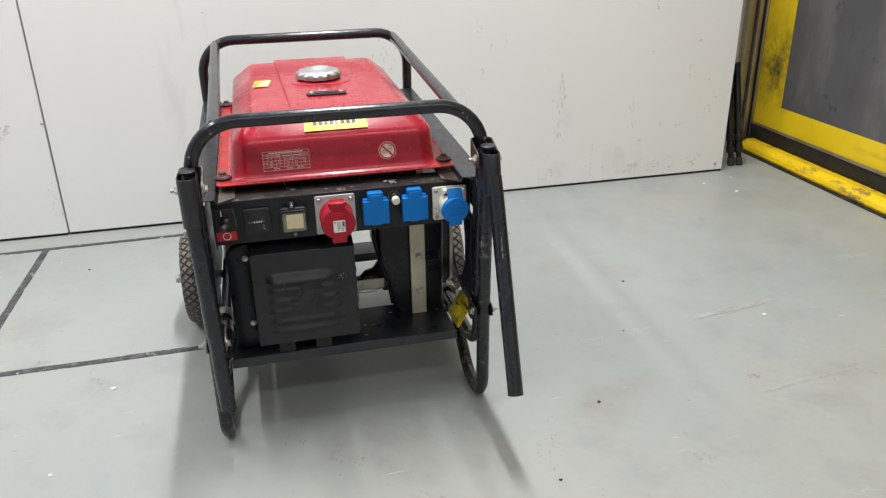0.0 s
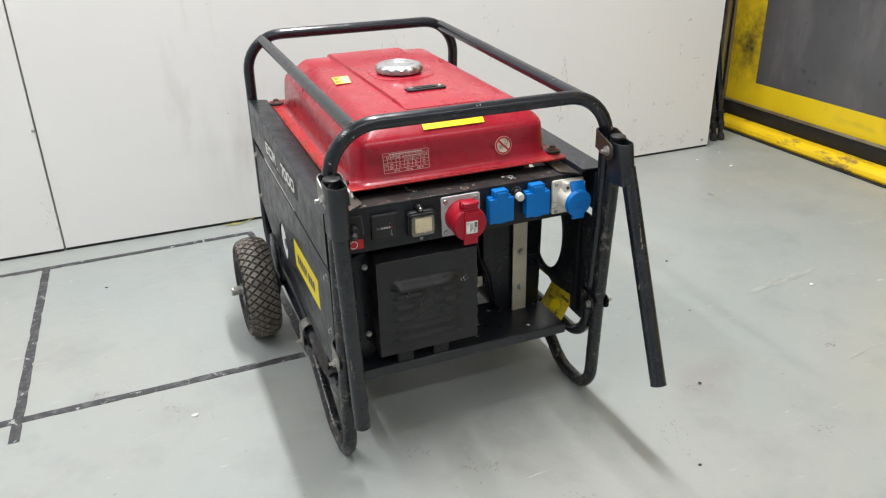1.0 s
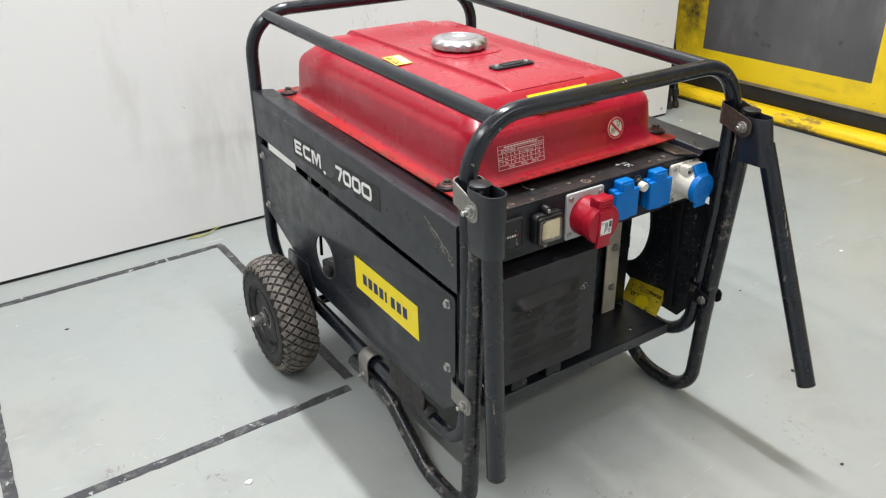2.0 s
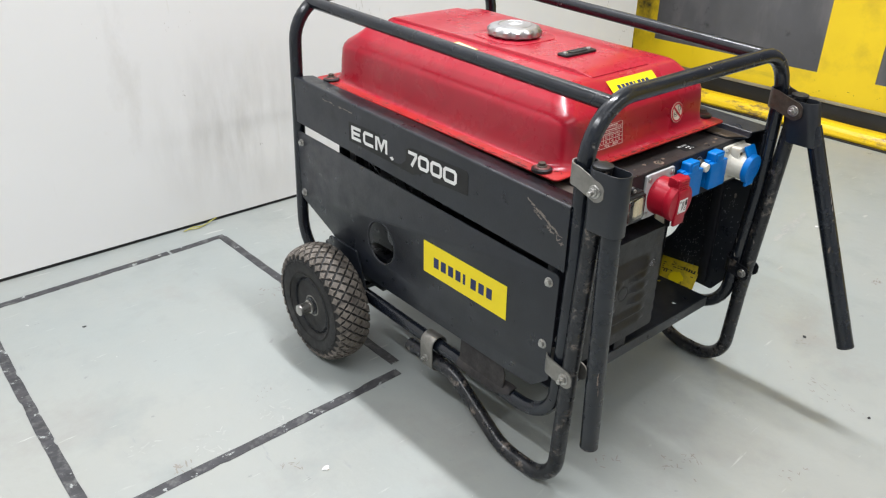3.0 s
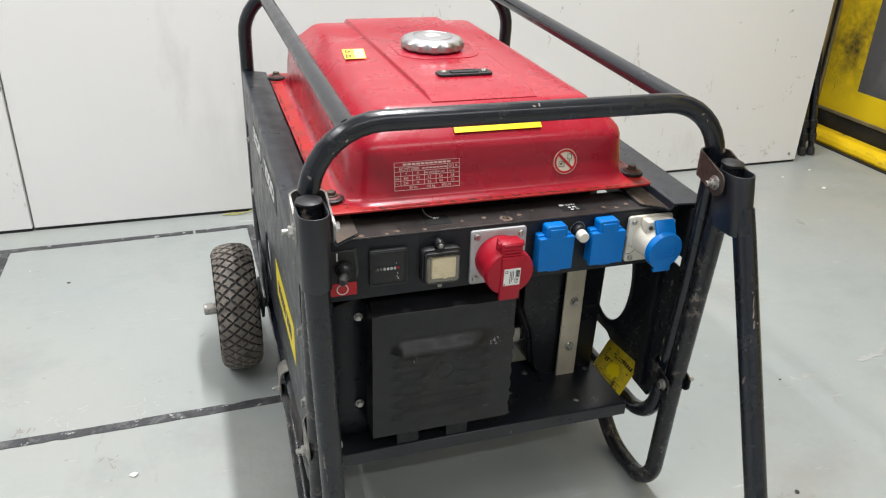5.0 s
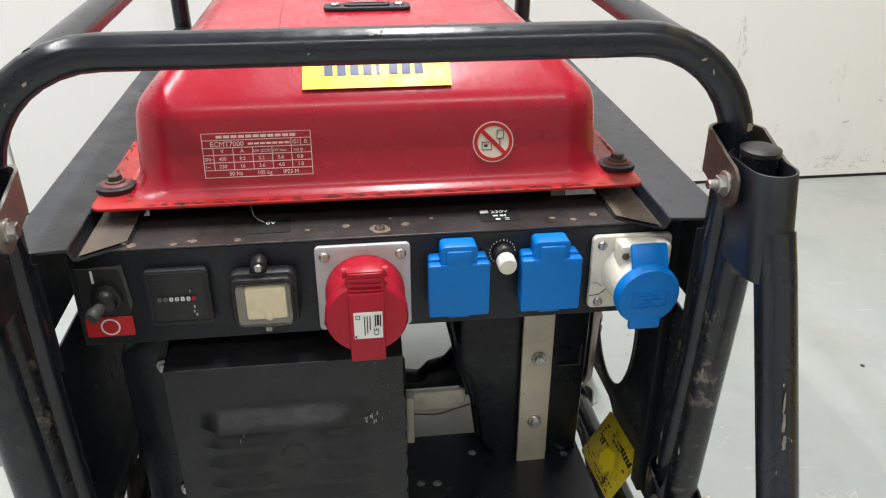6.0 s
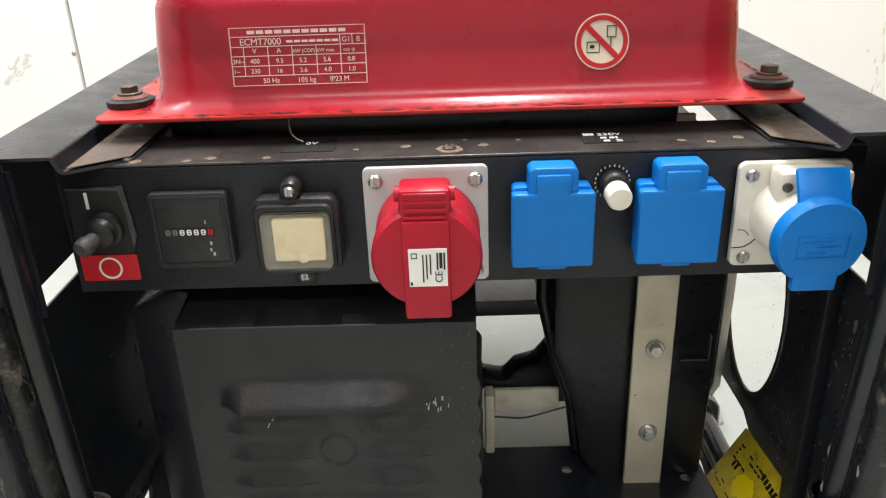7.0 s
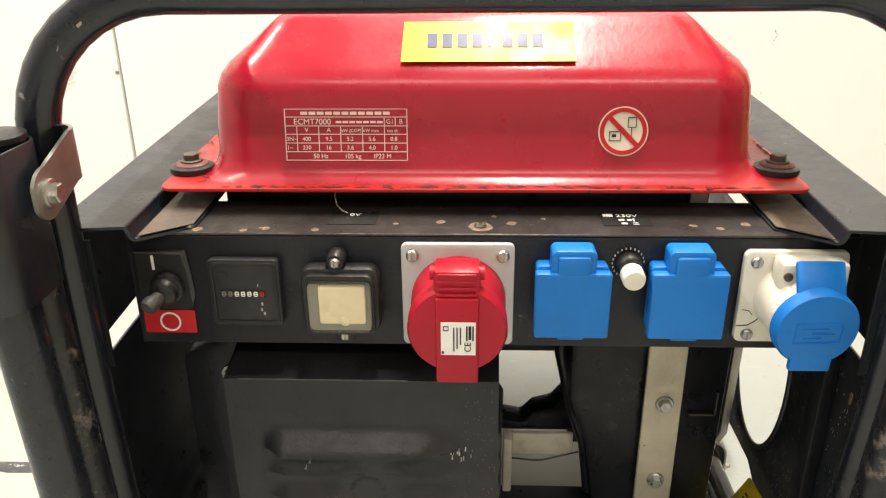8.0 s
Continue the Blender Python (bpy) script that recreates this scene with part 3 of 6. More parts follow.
rnd = random.Random(77)
for k in range(26):
    x, z = rnd.uniform(0.55, 1.62), rnd.uniform(0.05, 0.75) ** 1.2
    tall = rnd.random() < 0.6
    a, b = ((x, z), (x + rnd.uniform(-0.003, 0.003), z + rnd.uniform(0.015, 0.06))) if tall else ((x, z), (x + rnd.uniform(0.01, 0.05), z + rnd.uniform(-0.008, 0.008)))
    tagged(part("fleck", slivers(a, b, 0.0022, rnd.randint(3, 8), 0.0028, 100 + k, 1.3086, True), M_FLECK, b1, "dark grey scuffed flecks"), kind="stuff")
for k in range(12):
    x, z = rnd.uniform(-1.75, 0.5), rnd.uniform(0.06, 0.95)
    yy, own = (1.3086, b1) if x > -0.80 else (1.3056, b2)
    if abs(x + 0.835) > 0.08:
        tagged(part("fleck", slivers((x, z), (x + 0.01, z + rnd.uniform(0.01, 0.04)), 0.003, rnd.randint(2, 5), 0.0026, 140 + k, yy, True), M_FLECK, own, "dark grey scuffed flecks"), kind="stuff")
for k in range(5):
    x = rnd.uniform(0.75, 1.55)
    tagged(part("smudge", slivers((x, 0.03), (x + rnd.uniform(0.03, 0.09), 0.05 + rnd.uniform(0, 0.05)), 0.010, 22, 0.006, 170 + k, 1.3085, True), M_BOARDMARK, b1, "faint grey rub marks"), kind="stuff")

# roll-up door on the right
door = thing("roll_up_door", (2.038, 0.6, 0), "yellow vinyl roll-up door with a grey clear window and black rubber hem", "door", kind="structure")
door.name = "door_1"
ORIGIN[door.name] = Vector((2.038, 0.6, 0))
DX = 2.038
WY0, WY1, WZ = 0.655, 1.425, 0.216


def curtain():
    # one sheet with the window let into it
    return sheet([[(-2.2, 0.118), (1.60, 0.118), (1.60, 3.0), (-2.2, 3.0)], [(WY0, WZ), (WY1, WZ), (WY1, 2.6), (WY0, 2.6)],
                  [(-1.6, WZ), (0.432, WZ), (0.432, 2.6), (-1.6, 2.6)]], 0.004, side(DX))


part("curtain", curtain(), M_DOORY, door, "yellow vinyl curtain with black scuffs")
part("window_pane", one_box(DX + 0.0005, DX + 0.0035, WY0 - 0.02, WY1 + 0.02, WZ - 0.02, 2.62), M_VINYL, door, "scratched grey see-through vinyl window with pale haze in its colour")
part("window_pane", one_box(DX + 0.0005, DX + 0.0035, -1.62, 0.452, WZ - 0.02, 2.62), M_VINYL, door, "scratched grey see-through vinyl window with pale haze in its colour")
part("hem", one_box(DX - 0.013, DX + 0.007, -2.2, 1.60, 0.026, 0.1185, 0.004), M_DOORK, door, "black rubber hem strip")
part("hem_lip", one_box(DX - 0.019, DX - 0.011, -2.2, 1.59, 0.111, 0.123, 0.002), M_STEEL, door, "grey edge strip along the hem")


def bumper():
    bm = bmesh.new()
    prof = [(1.962, 0.004), (1.958, 0.014), (1.961, 0.030), (1.971, 0.043), (1.987, 0.050), (2.022, 0.051), (2.026, 0.004)]
    prof = soften_corners(prof, 0.004)
    for n, y in enumerate(np.linspace(-2.2, 1.560, 60)):
        dent = 0.0016 * noise.noise((y * 6, 0, 0))
        ring = [bm.verts.new((x + dent, y, z + dent * (z > 0.02))) for x, z in prof]
        if n:
            for k in range(len(prof)):
                bm.faces.new((old[k], old[(k + 1) % len(prof)], ring[(k + 1) % len(prof)], ring[k]))
        old = ring
    return bm


for a, b, w, n, sz, seed in (((1.48, 0.36), (1.51, 0.46), 0.020, 26, 0.003, 41), ((1.54, 0.19), (1.56, 0.33), 0.010, 14, 0.004, 43), ((0.90, 0.15), (0.30, 0.17), 0.010, 12, 0.004, 44)):
    bm = slivers(a, b, w, n, sz, seed)
    for v in bm.verts:
        v.co = Vector((DX - 0.0026 - (v.co.z - 0.0004), v.co.x, v.co.y))
    tagged(part("grime", bm, M_GRIME, door, "black rubbed grime on the yellow vinyl"), kind="stuff")


part("bumper", bumper(), M_DOORPAD, door, "scuffed yellow foam floor bumper")
part("floor_seal", one_box(1.944, 2.02, -2.2, 1.56, 0.0008, 0.005, 0.001, seg=1), M_DOORK, door, "dark rubber floor seal")


def jamb():
    ob = thing("door_guide", (2.0, 1.62, 0), "brushed steel guide rail at the side of the roll-up door", "door guide", kind="structure")
    part("guide", one_box(2.026, 2.09, 1.602, 1.614, 0.0, 3.2, 0.002), M_STEEL, ob)
    part("guide_face", one_box(1.998, 2.018, 1.610, 1.659, 0.0, 3.2, 0.003), M_STEEL, ob)
    part("guide_channel", one_box(1.957, 1.990, 1.626, 1.659, 0.0, 3.2, 0.003), M_STEEL, ob, "dull steel channel")
    part("guide_seal", one_box(2.0185, 2.0235, 1.606, 1.65, 0.0, 3.2), M_DOORK, ob, "black rubber seal")


jamb()

# tape marks on the floor


def tape(points, w, z, label):
    """A strip along x or y with slightly ragged edges."""
    (x0, y0), (x1, y1) = points
    bm = bmesh.new()
    length = math.hypot(x1 - x0, y1 - y0)
    dx, dy = (x1 - x0) / length, (y1 - y0) / length
    n = max(4, int(length / 0.008))
    old = None
    for i in range(n + 1):
        t = length * i / n
        wl = w / 2 + 0.0012 * noise.noise((x0 + t * 23, y0 * 7, 0.3)) - 0.010 * max(0.0, noise.noise((x0 + t * 31, y0 * 9, 2.3)) - 0.30)
        wr = w / 2 + 0.0012 * noise.noise((x0 + t * 23, y0 * 7, 5.3)) - 0.010 * max(0.0, noise.noise((x0 + t * 31, y0 * 9, 7.3)) - 0.30)
        e = 0.004 * noise.noise((t, 3.0, x0)) if i in (0, n) else 0
        c = Vector((x0 + dx * (t + e), y0 + dy * (t + e), z))
        row = [bm.verts.new(c + Vector((-dy * wl, dx * wl, -z + 0.0002))), bm.verts.new(c + Vector((-dy * wl, dx * wl, 0))),
               bm.verts.new(c + Vector((dy * wr, -dx * wr, 0))), bm.verts.new(c + Vector((dy * wr, -dx * wr, -z + 0.0002)))]
        if old:
            for k in range(3):
                bm.faces.new((old[k], old[k + 1], row[k + 1], row[k]))
        old = row
    solid("floor_tape", bm, M_TAPE, label, "floor marking", "structure", smooth=0)


TAPE = "worn black marking tape stuck to the painted floor"
tape(((-2.6, 1.158), (-0.420, 1.199)), 0.021, 0.0010, TAPE)
tape(((-0.415, 1.199), (-0.258, 1.203)), 0.021, 0.0010, TAPE)
tape(((-2.6, 0.372), (-0.545, 0.382)), 0.022, 0.0010, TAPE)
tape(((-0.551, 0.3825), (-0.270, 0.3875)), 0.0215, 0.0016, TAPE)
tape(((-0.902, 0.30), (-0.884, 1.198)), 0.022, 0.0016, TAPE)
tape(((-0.254, 0.415), (-0.264, 1.196)), 0.021, 0.0016, TAPE)

# folded tripod behind the board


def tripod():
    ob = thing("tripod", (1.805, 1.375, 0), "folded black tripod leaning against the wall behind the white board", "tripod")
    for k, (x, y, lean) in enumerate(((1.787, 1.365, -0.030), (1.824, 1.362, -0.033), (1.805, 1.390, -0.03))):
        top = Vector((x + lean, y + 0.06, 0.425))
        foot = Vector((x, y, 0.012))
        leg = part("leg", one_tube([foot.lerp(top, 0.18), top], 0.0148), M_TUBE, ob)
        part("lower_leg", one_tube([foot, foot.lerp(top, 0.3)], 0.0105), M_BLACKPL, leg)
        part("foot", one_lathe([(0.009, -0.012), (0.0145, -0.009), (0.0145, 0.014), (0.011, 0.020)], axis_pose(foot, top - foot), 16), M_RUBBER, leg, "black rubber foot")
        for f in (0.14, 0.26):
            c = foot.lerp(top, f)
            part("clamp", one_lathe([(0.014, -0.016), (0.0175, -0.013), (0.0175, 0.013), (0.014, 0.016)], axis_pose(c, top - foot), 16), M_BLACKPL, leg)
    part("head", one_lathe([(0.012, 0), (0.02, 0.006), (0.02, 0.03), (0.011, 0.04), (0.011, 0.075), (0.014, 0.08), (0.014, 0.09)], axis_pose((1.774, 1.43, 0.385), (0.0, 0.1, 1)), 18), M_BLACKPL, ob)
    bm = bmesh.new()
    tube(bm, [(1.792 + 0.014 * math.cos(a), 1.415, 0.43 + 0.016 * math.sin(a)) for a in np.linspace(0, 2 * math.pi, 15)[:-1]], 0.0026, 0.0, True, 8)
    part("loop", bm, M_ZINC, ob, "grey metal carrying loop")


tripod()

# wire scrap and crumbs


def wire():
    bm = bmesh.new()
    tube(bm, [(-0.335, 1.292, 0.003), (-0.305, 1.298, 0.006), (-0.275, 1.293, 0.003), (-0.245, 1.299, 0.010), (-0.232, 1.296, 0.016)], 0.0016, 0.02, n=8)
    tube(bm, [(-0.32, 1.294, 0.004), (-0.295, 1.288, 0.003), (-0.265, 1.296, 0.005)], 0.0015, 0.02, n=8)
    solid("wire_scrap", bm, M_WIRE, "short scrap of yellow-green wire lying beside the board", "wire")


wire()


def crumb(x, y, s, material, word):
    bm = bmesh.new()
    bmesh.ops.create_icosphere(bm, subdivisions=1, radius=s)
    rnd = random.Random(int(x * 1000) * 7 + int(y * 1000))
    for v in bm.verts:
        v.co = Vector((v.co.x * rnd.uniform(0.6, 1.5), v.co.y * rnd.uniform(0.5, 1.2), v.co.z * 0.35 + s * 0.3)) + Vector((x, y, 0))
    solid("crumb", bm, material, word, "debris", group="crumbs on the floor", smooth=0)


for x, y, s in ((1.123, 0.160, 0.006), (-0.542, 0.244, 0.007), (0.62, 1.05, 0.005), (1.55, 1.18, 0.006), (1.62, 1.06, 0.007), (1.70, 1.22, 0.005), (-0.62, -0.05, 0.004)):
    crumb(x, y, s, M_SPECK, "small white crumb on the painted floor")
for x, y, s in ((0.527, -0.100, 0.005), (-0.715, 0.975, 0.004), (0.85, 0.45, 0.0045), (0.35, -0.32, 0.004), (-0.10, -0.34, 0.004), (0.72, 0.18, 0.003)):
    crumb(x, y, s, M_GRIT, "small dark crumb on the painted floor")

# ---- the generator ----
GEN = thing("generator", (0, 0.35, 0), "black tube-framed portable generator with a red fuel tank on two wheels", "generator")
SLOPE = Matrix(((1, 0, 0, 0), (0, 1, 0, 0), (0, 0.027, 1, 0), (0, 0, 0, 1)))  # the tank and its rails rise a little to the rear
R = 0.0127

# tube cage
cage = [(-0.268, -0.041, 0.679), (0.272, -0.041, 0.679), (0.270, -0.038, 0.42), (0.268, -0.016, 0.133), (0.268, 0.735, 0.145),
        (0.272, 0.703, 0.715), (-0.272, 0.703, 0.715), (-0.270, 0.735, 0.145), (-0.268, -0.031, 0.131), (-0.268, -0.043, 0.42)]
part("cage_tube", one_tube(cage, R, [0.088, 0.088, 0.3, 0.075, 0.09, 0.085, 0.085, 0.09, 0.075, 0.3], True, 20), M_TUBE, GEN, "glossy black bent tube cage with chipped paint")
for s in (-1, 1):
    part("top_rail", one_tube([(s * 0.220, -0.038, 0.671), (s * 0.233, 0.700, 0.705)], 0.0118), M_TUBE, GEN)
    bend, low, up = (0.074, 0.050, 0.057) if s < 0 else (0.086, 0.036, 0.045)
    part("foot_tube", one_tube([(s * 0.276, 0.336, 0.102), (s * 0.276, 0.205, 0.104), (s * 0.275, bend, 0.0138), (s * 0.274, -low, 0.0138), (s * 0.273, -up, 0.20), (s * 0.272, -0.075, 0.603)],
                               0.0135, [0, 0.07, 0.10, 0.068, 0.3, 0]), M_WORN, GEN, "scuffed black support foot of bent tube")
    part("tube_plug", one_lathe([(0.0138, 0), (0.0146, 0.0006), (0.0146, 0.004), (0.011, 0.0055)], axis_pose((s * 0.272, -0.0752, 0.602), (0, -0.04, 1)), 24), M_BLACKPL, GEN, "flat black plastic end plug")


def capsule(ya, yb, r, n=12):
    """A long round-ended loop in x, y about x = 0."""
    out = [(r * math.cos(a), yb + r * math.sin(a)) for a in np.linspace(0, math.pi, n)]
    return out + [(r * math.cos(a), ya + r * math.sin(a)) for a in np.linspace(math.pi, 2 * math.pi, n)]


def handle(s, poly, z0, z1, y0, y1, lean=0.0):
    pole = part("handle_pole", one_tube(poly, 0.0147, [0] + [0.05] * (len(poly) - 2) + [0], n=22), M_POLE, GEN, "hanging black tubular lifting handle")
    end, before = Vector(poly[-1]), Vector(poly[-2])
    part("end_rim", one_lathe([(0.0142, -0.002), (0.0150, 0.0), (0.0150, 0.003), (0.0126, 0.0035), (0.0121, -0.001)], axis_pose(end, end - before), 22), M_WORN, pole)
    m = Matrix(((1, 0, 0, s * 0.272), (0, 1, lean, 0), (0, 0, 1, (z0 + z1) / 2), (0, 0, 0, 1)))
    part("handle_sleeve", sheet([capsule(y0, y1, 0.0170), capsule(y0, y1, 0.0152)[::-1]], z1 - z0, m, 0.0004), M_SHEET, GEN, "black oval sheet-metal sleeve holding the handle")


handle(-1, [(-0.272, -0.101, 0.545), (-0.271, -0.101, 0.50), (-0.260, -0.103, 0.132)], 0.513, 0.602, -0.104, -0.076)
handle(1, [(0.274, -0.109, 0.555), (0.275, -0.121, 0.524), (0.273, -0.263, 0.175)], 0.522, 0.598, -0.104, -0.074, 0.22)


def strap(s, outer, z, y_bolt, h, material, word, rise=0.0, o=0.0190, yc=-0.046):
    """A bent strip round the cage post, its rounded ends bolted beside the foot tube."""
    t, r = 0.0024, h / 2
    xm = s * 0.2685
    tail = y_bolt - r * 0.92
    steps = [tail + (yc - tail) * q for q in (0.0, 0.02, 0.06, 0.12, 0.2, 0.3, 0.45, 0.7)]
    way = [(1, 0, y) for y in steps] + [(math.cos(a), math.sin(a), yc) for a in np.linspace(0, math.pi, 14)] + [(-1, 0, y) for y in steps[::-1]]
    bm = bmesh.new()
    old = None
    for cx, sy, y in way:
        yy = y + (o + t) * sy
        fall = rise * max(0.0, min(1.0, (yc - y) / (yc - y_bolt)))
        half = r
        if y < y_bolt:
            half = r * math.sqrt(max(0.04, 1 - ((y_bolt - y) / r) ** 2))
        ring = [bm.verts.new((xm + (o + d) * cx, y + (o + d) * sy, z + fall + e * half)) for d, e in ((0, -1), (t, -1), (t, 1), (0, 1))]
        if old:
            for k in range(4):
                bm.faces.new((old[k], old[(k + 1) % 4], ring[(k + 1) % 4], ring[k]))
        else:
            bm.faces.new(ring[::-1])
        old = ring
    bm.faces.new(old)
    ob = part("clamp_strap", bm, material, GEN, word)
    for w in (-1, 1):
        hex_bolt((xm + w * (o + t), y_bolt, z + rise), (w, 0, 0), 0.0068 if w == outer else 0.006, 0.007, 1.4, M_BOLT, ob, "bolt", 0.006 if w == outer else 0.0)
    return ob


strap(-1, -1, 0.585, -0.080, 0.031, M_ZINC, "galvanised clamp strap with a hex bolt", -0.012)
strap(1, -1, 0.594, -0.080, 0.034, M_DARKBOLT, "dark brown clamp strap with a hex bolt", -0.012)
strap(-1, -1, 0.256, -0.060, 0.032, M_ZINC, "scuffed dark clamp strap with a hex bolt", -0.006, 0.0172, -0.030)
strap(1, 1, 0.252, -0.052, 0.030, M_WORN, "scuffed dark clamp strap with a hex bolt", -0.007, 0.0172, -0.027)

for s in (-1, 1):
    # strap that holds the foot tube's tail to the bottom rail
    o, t = 0.0165, 0.0024
    arc = [(s * 0.272 + (o + t) * math.cos(a), 0.140 + (o + t) * math.sin(a)) for a in np.linspace(0, math.pi, 10)] + \
          [(s * 0.272 + (o + t) * math.cos(a), 0.100 + (o + t) * math.sin(a)) for a in np.linspace(math.pi, 2 * math.pi, 10)]
    hole = [(s * 0.272 + o * math.cos(a), 0.140 + o * math.sin(a)) for a in np.linspace(0, math.pi, 10)] + \
           [(s * 0.272 + o * math.cos(a), 0.100 + o * math.sin(a)) for a in np.linspace(math.pi, 2 * math.pi, 10)]
    clip = part("tube_clip", sheet([arc, hole], 0.034, Matrix.Translation((0, 0.270, 0)) @ FRONT, 0.0004), M_ZINC, GEN, "galvanised strap round the bottom tubes")
    hex_bolt((s * (0.272 + o + t), 0.270, 0.112), (s, 0, 0), 0.005, 0.007, 1.3, M_BOLT, clip, shank=0.004)
    # rubber grip pad with a torn edge on the bottom rail
bm = bmesh.new()
for k in range(40):
    y = 0.060 + 0.132 * k / 39
    rag = 0.9 * noise.noise((y * 30, 1.0, 0)) + 0.5 * noise.noise((y * 110, 4.0, 0))
    torn = max(0.0, (0.090 - y) / 0.030)
    lo, hi = radians(-25 + 30 * rag + 62 * torn), radians(190 + 30 * rag - 62 * torn)
    grow = 0.0158 + 0.0014 * noise.noise((y * 60, 2.0, 0))
    ring = [bm.verts.new((-0.268 - grow * math.cos(a), y, 0.1340 + 0.0155 * y + grow * math.sin(a))) for a in np.linspace(lo, hi, 14)]
    ring += [bm.verts.new((-0.268 - 0.0122 * math.cos(a), y, 0.1340 + 0.0155 * y + 0.0122 * math.sin(a))) for a in np.linspace(hi, lo, 14)]
    if k:
        for i in range(28):
            bm.faces.new((old[i], old[(i + 1) % 28], ring[(i + 1) % 28], ring[i]))
    else:
        bm.faces.new(ring)
    old = ring
bm.faces.new(old[::-1])
bmesh.ops.recalc_face_normals(bm, faces=bm.faces)
flap = bmesh.new()
for k in range(46):
    y = 0.076 + 0.112 * k / 45
    top = 0.197 + 0.004 * noise.noise((y * 40, 7.0, 0)) + 0.004 * noise.noise((y * 150, 2.0, 0)) - 0.022 * max(0.0, (0.086 - y) / 0.01)
    ring = [flap.verts.new(c) for c in ((-0.2800, y, 0.1400), (-0.2762 - 0.0006 * noise.noise((y * 60, 1, 1)), y, top), (-0.2735, y, top - 0.001), (-0.2765, y, 0.1390))]
    if k:
        for i in range(4):
            flap.faces.new((last[i], last[(i + 1) % 4], ring[(i + 1) % 4], ring[i]))
    else:
        flap.faces.new(ring)
    last = ring
flap.faces.new(last[::-1])
part("rubber_flap", flap, M_FLAP, GEN, "ragged dusty rubber strip hanging under the side panel", smooth=60)
part("rubber_sleeve", bm, M_FLAP, GEN, "torn dusty rubber sleeve on the bottom rail")

# wheels


def wheel(s):
    cx, cy, cz = (-0.341 if s < 0 else 0.323), 0.546, 0.1275
    m = axis_pose((cx, cy, cz), (s, 0, 0))
    ob = part("wheel", one_lathe([(0.030, -0.03), (0.052, -0.028), (0.058, -0.034), (0.062, -0.030), (0.062, 0.030), (0.058, 0.034), (0.056, 0.028), (0.0535, 0.010), (0.050, -0.006), (0.042, -0.012), (0.026, -0.010)], m, 40), M_RIM, GEN, "dark grey dished wheel rim")
    prof = [(0.062, -0.030), (0.068, -0.0355), (0.080, -0.0385), (0.095, -0.039), (0.108, -0.0365), (0.116, -0.031), (0.1205, -0.022), (0.1228, -0.011), (0.1235, 0.0),
            (0.1228, 0.011), (0.1205, 0.022), (0.116, 0.031), (0.108, 0.0365), (0.095, 0.039), (0.080, 0.0385), (0.068, 0.0355), (0.062, 0.030)]
    tyre = part("tyre", one_lathe(prof, m, 64), M_RUBBER, ob, "black pneumatic tyre with diamond tread")
    # raised sidewall rings
    bm = bmesh.new()
    for rr in (0.074, 0.101):
        for zz in (-1, 1):
            tube(bm, [m @ Vector((rr * math.cos(a), rr * math.sin(a), zz * 0.0388)) for a in np.linspace(0, 2 * math.pi, 49)[:-1]], 0.0012, 0.0, True, 6)
    part("sidewall_ring", bm, M_RUBBER, tyre)
    # diamond blocks
    bm, lugs = bmesh.new(), bmesh.new()
    count = 36

    def on_tyre(a, u, lift):
        # u runs across the tread, from one shoulder to the other
        pts = prof[2:-2]
        t = (u + 1) / 2 * (len(pts) - 1)
        i = min(int(t), len(pts) - 2)
        f = t - i
        r = pts[i][0] * (1 - f) + pts[i + 1][0] * f
        z = pts[i][1] * (1 - f) + pts[i + 1][1] * f
        dr, dz = pts[i + 1][0] - pts[i][0], pts[i + 1][1] - pts[i][1]
        nl = math.hypot(dr, dz)
        r, z = r + lift * dz / nl, z - lift * dr / nl
        return m @ Vector((r * math.cos(a), r * math.sin(a), z))

    rows = [-0.57, -0.38, -0.19, 0.0, 0.19, 0.38, 0.57]
    for j, u in enumerate(rows):
        for i in range(count):
            a = 2 * math.pi * (i + 0.5 * (j % 2)) / count
            da, du = math.pi / count * 0.84, 0.156
            # a diamond with notched edges
            star = [(math.cos(q) * (0.60 if k % 2 else 1.0), math.sin(q) * (0.60 if k % 2 else 1.0)) for k, q in enumerate(np.linspace(0, 2 * math.pi, 9)[:-1])]
            lv = [bm.verts.new(on_tyre(a + da * p, u + du * q, 0)) for p, q in star]
            tv = [bm.verts.new(on_tyre(a + da * p * 0.90, u + du * q * 0.90, 0.0034)) for p, q in star]
            bm.faces.new(tv)
            for k in range(8):
                bm.faces.new((lv[k], lv[(k + 1) % 8], tv[(k + 1) % 8], tv[k]))
    # small lugs on both shoulders
    for i in range(count):
        for e in (-1, 1):
            a = 2 * math.pi * (i + 0.5) / count
            low = [on_tyre(a + math.pi / count * p, e * q, 0) for p, q in ((-0.40, 0.72), (0.40, 0.72), (0.25, 0.82), (-0.25, 0.82))]
            top = [on_tyre(a + math.pi / count * p, e * q, 0.0012) for p, q in ((-0.33, 0.725), (0.33, 0.725), (0.2, 0.81), (-0.2, 0.81))]
            lv, tv = [lugs.verts.new(p) for p in low], [lugs.verts.new(p) for p in top]
            lugs.faces.new(tv)
            for k in range(4):
                lugs.faces.new((lv[k], lv[(k + 1) % 4], tv[(k + 1) % 4], tv[k]))
    tagged(part("shoulder_lugs", lugs, M_RUBBER, tyre, "black shoulder lugs", smooth=0), kind="stuff")
    tagged(part("tread", bm, M_TREAD, tyre, "dusty brown-grey diamond tread blocks", smooth=0), kind="stuff")
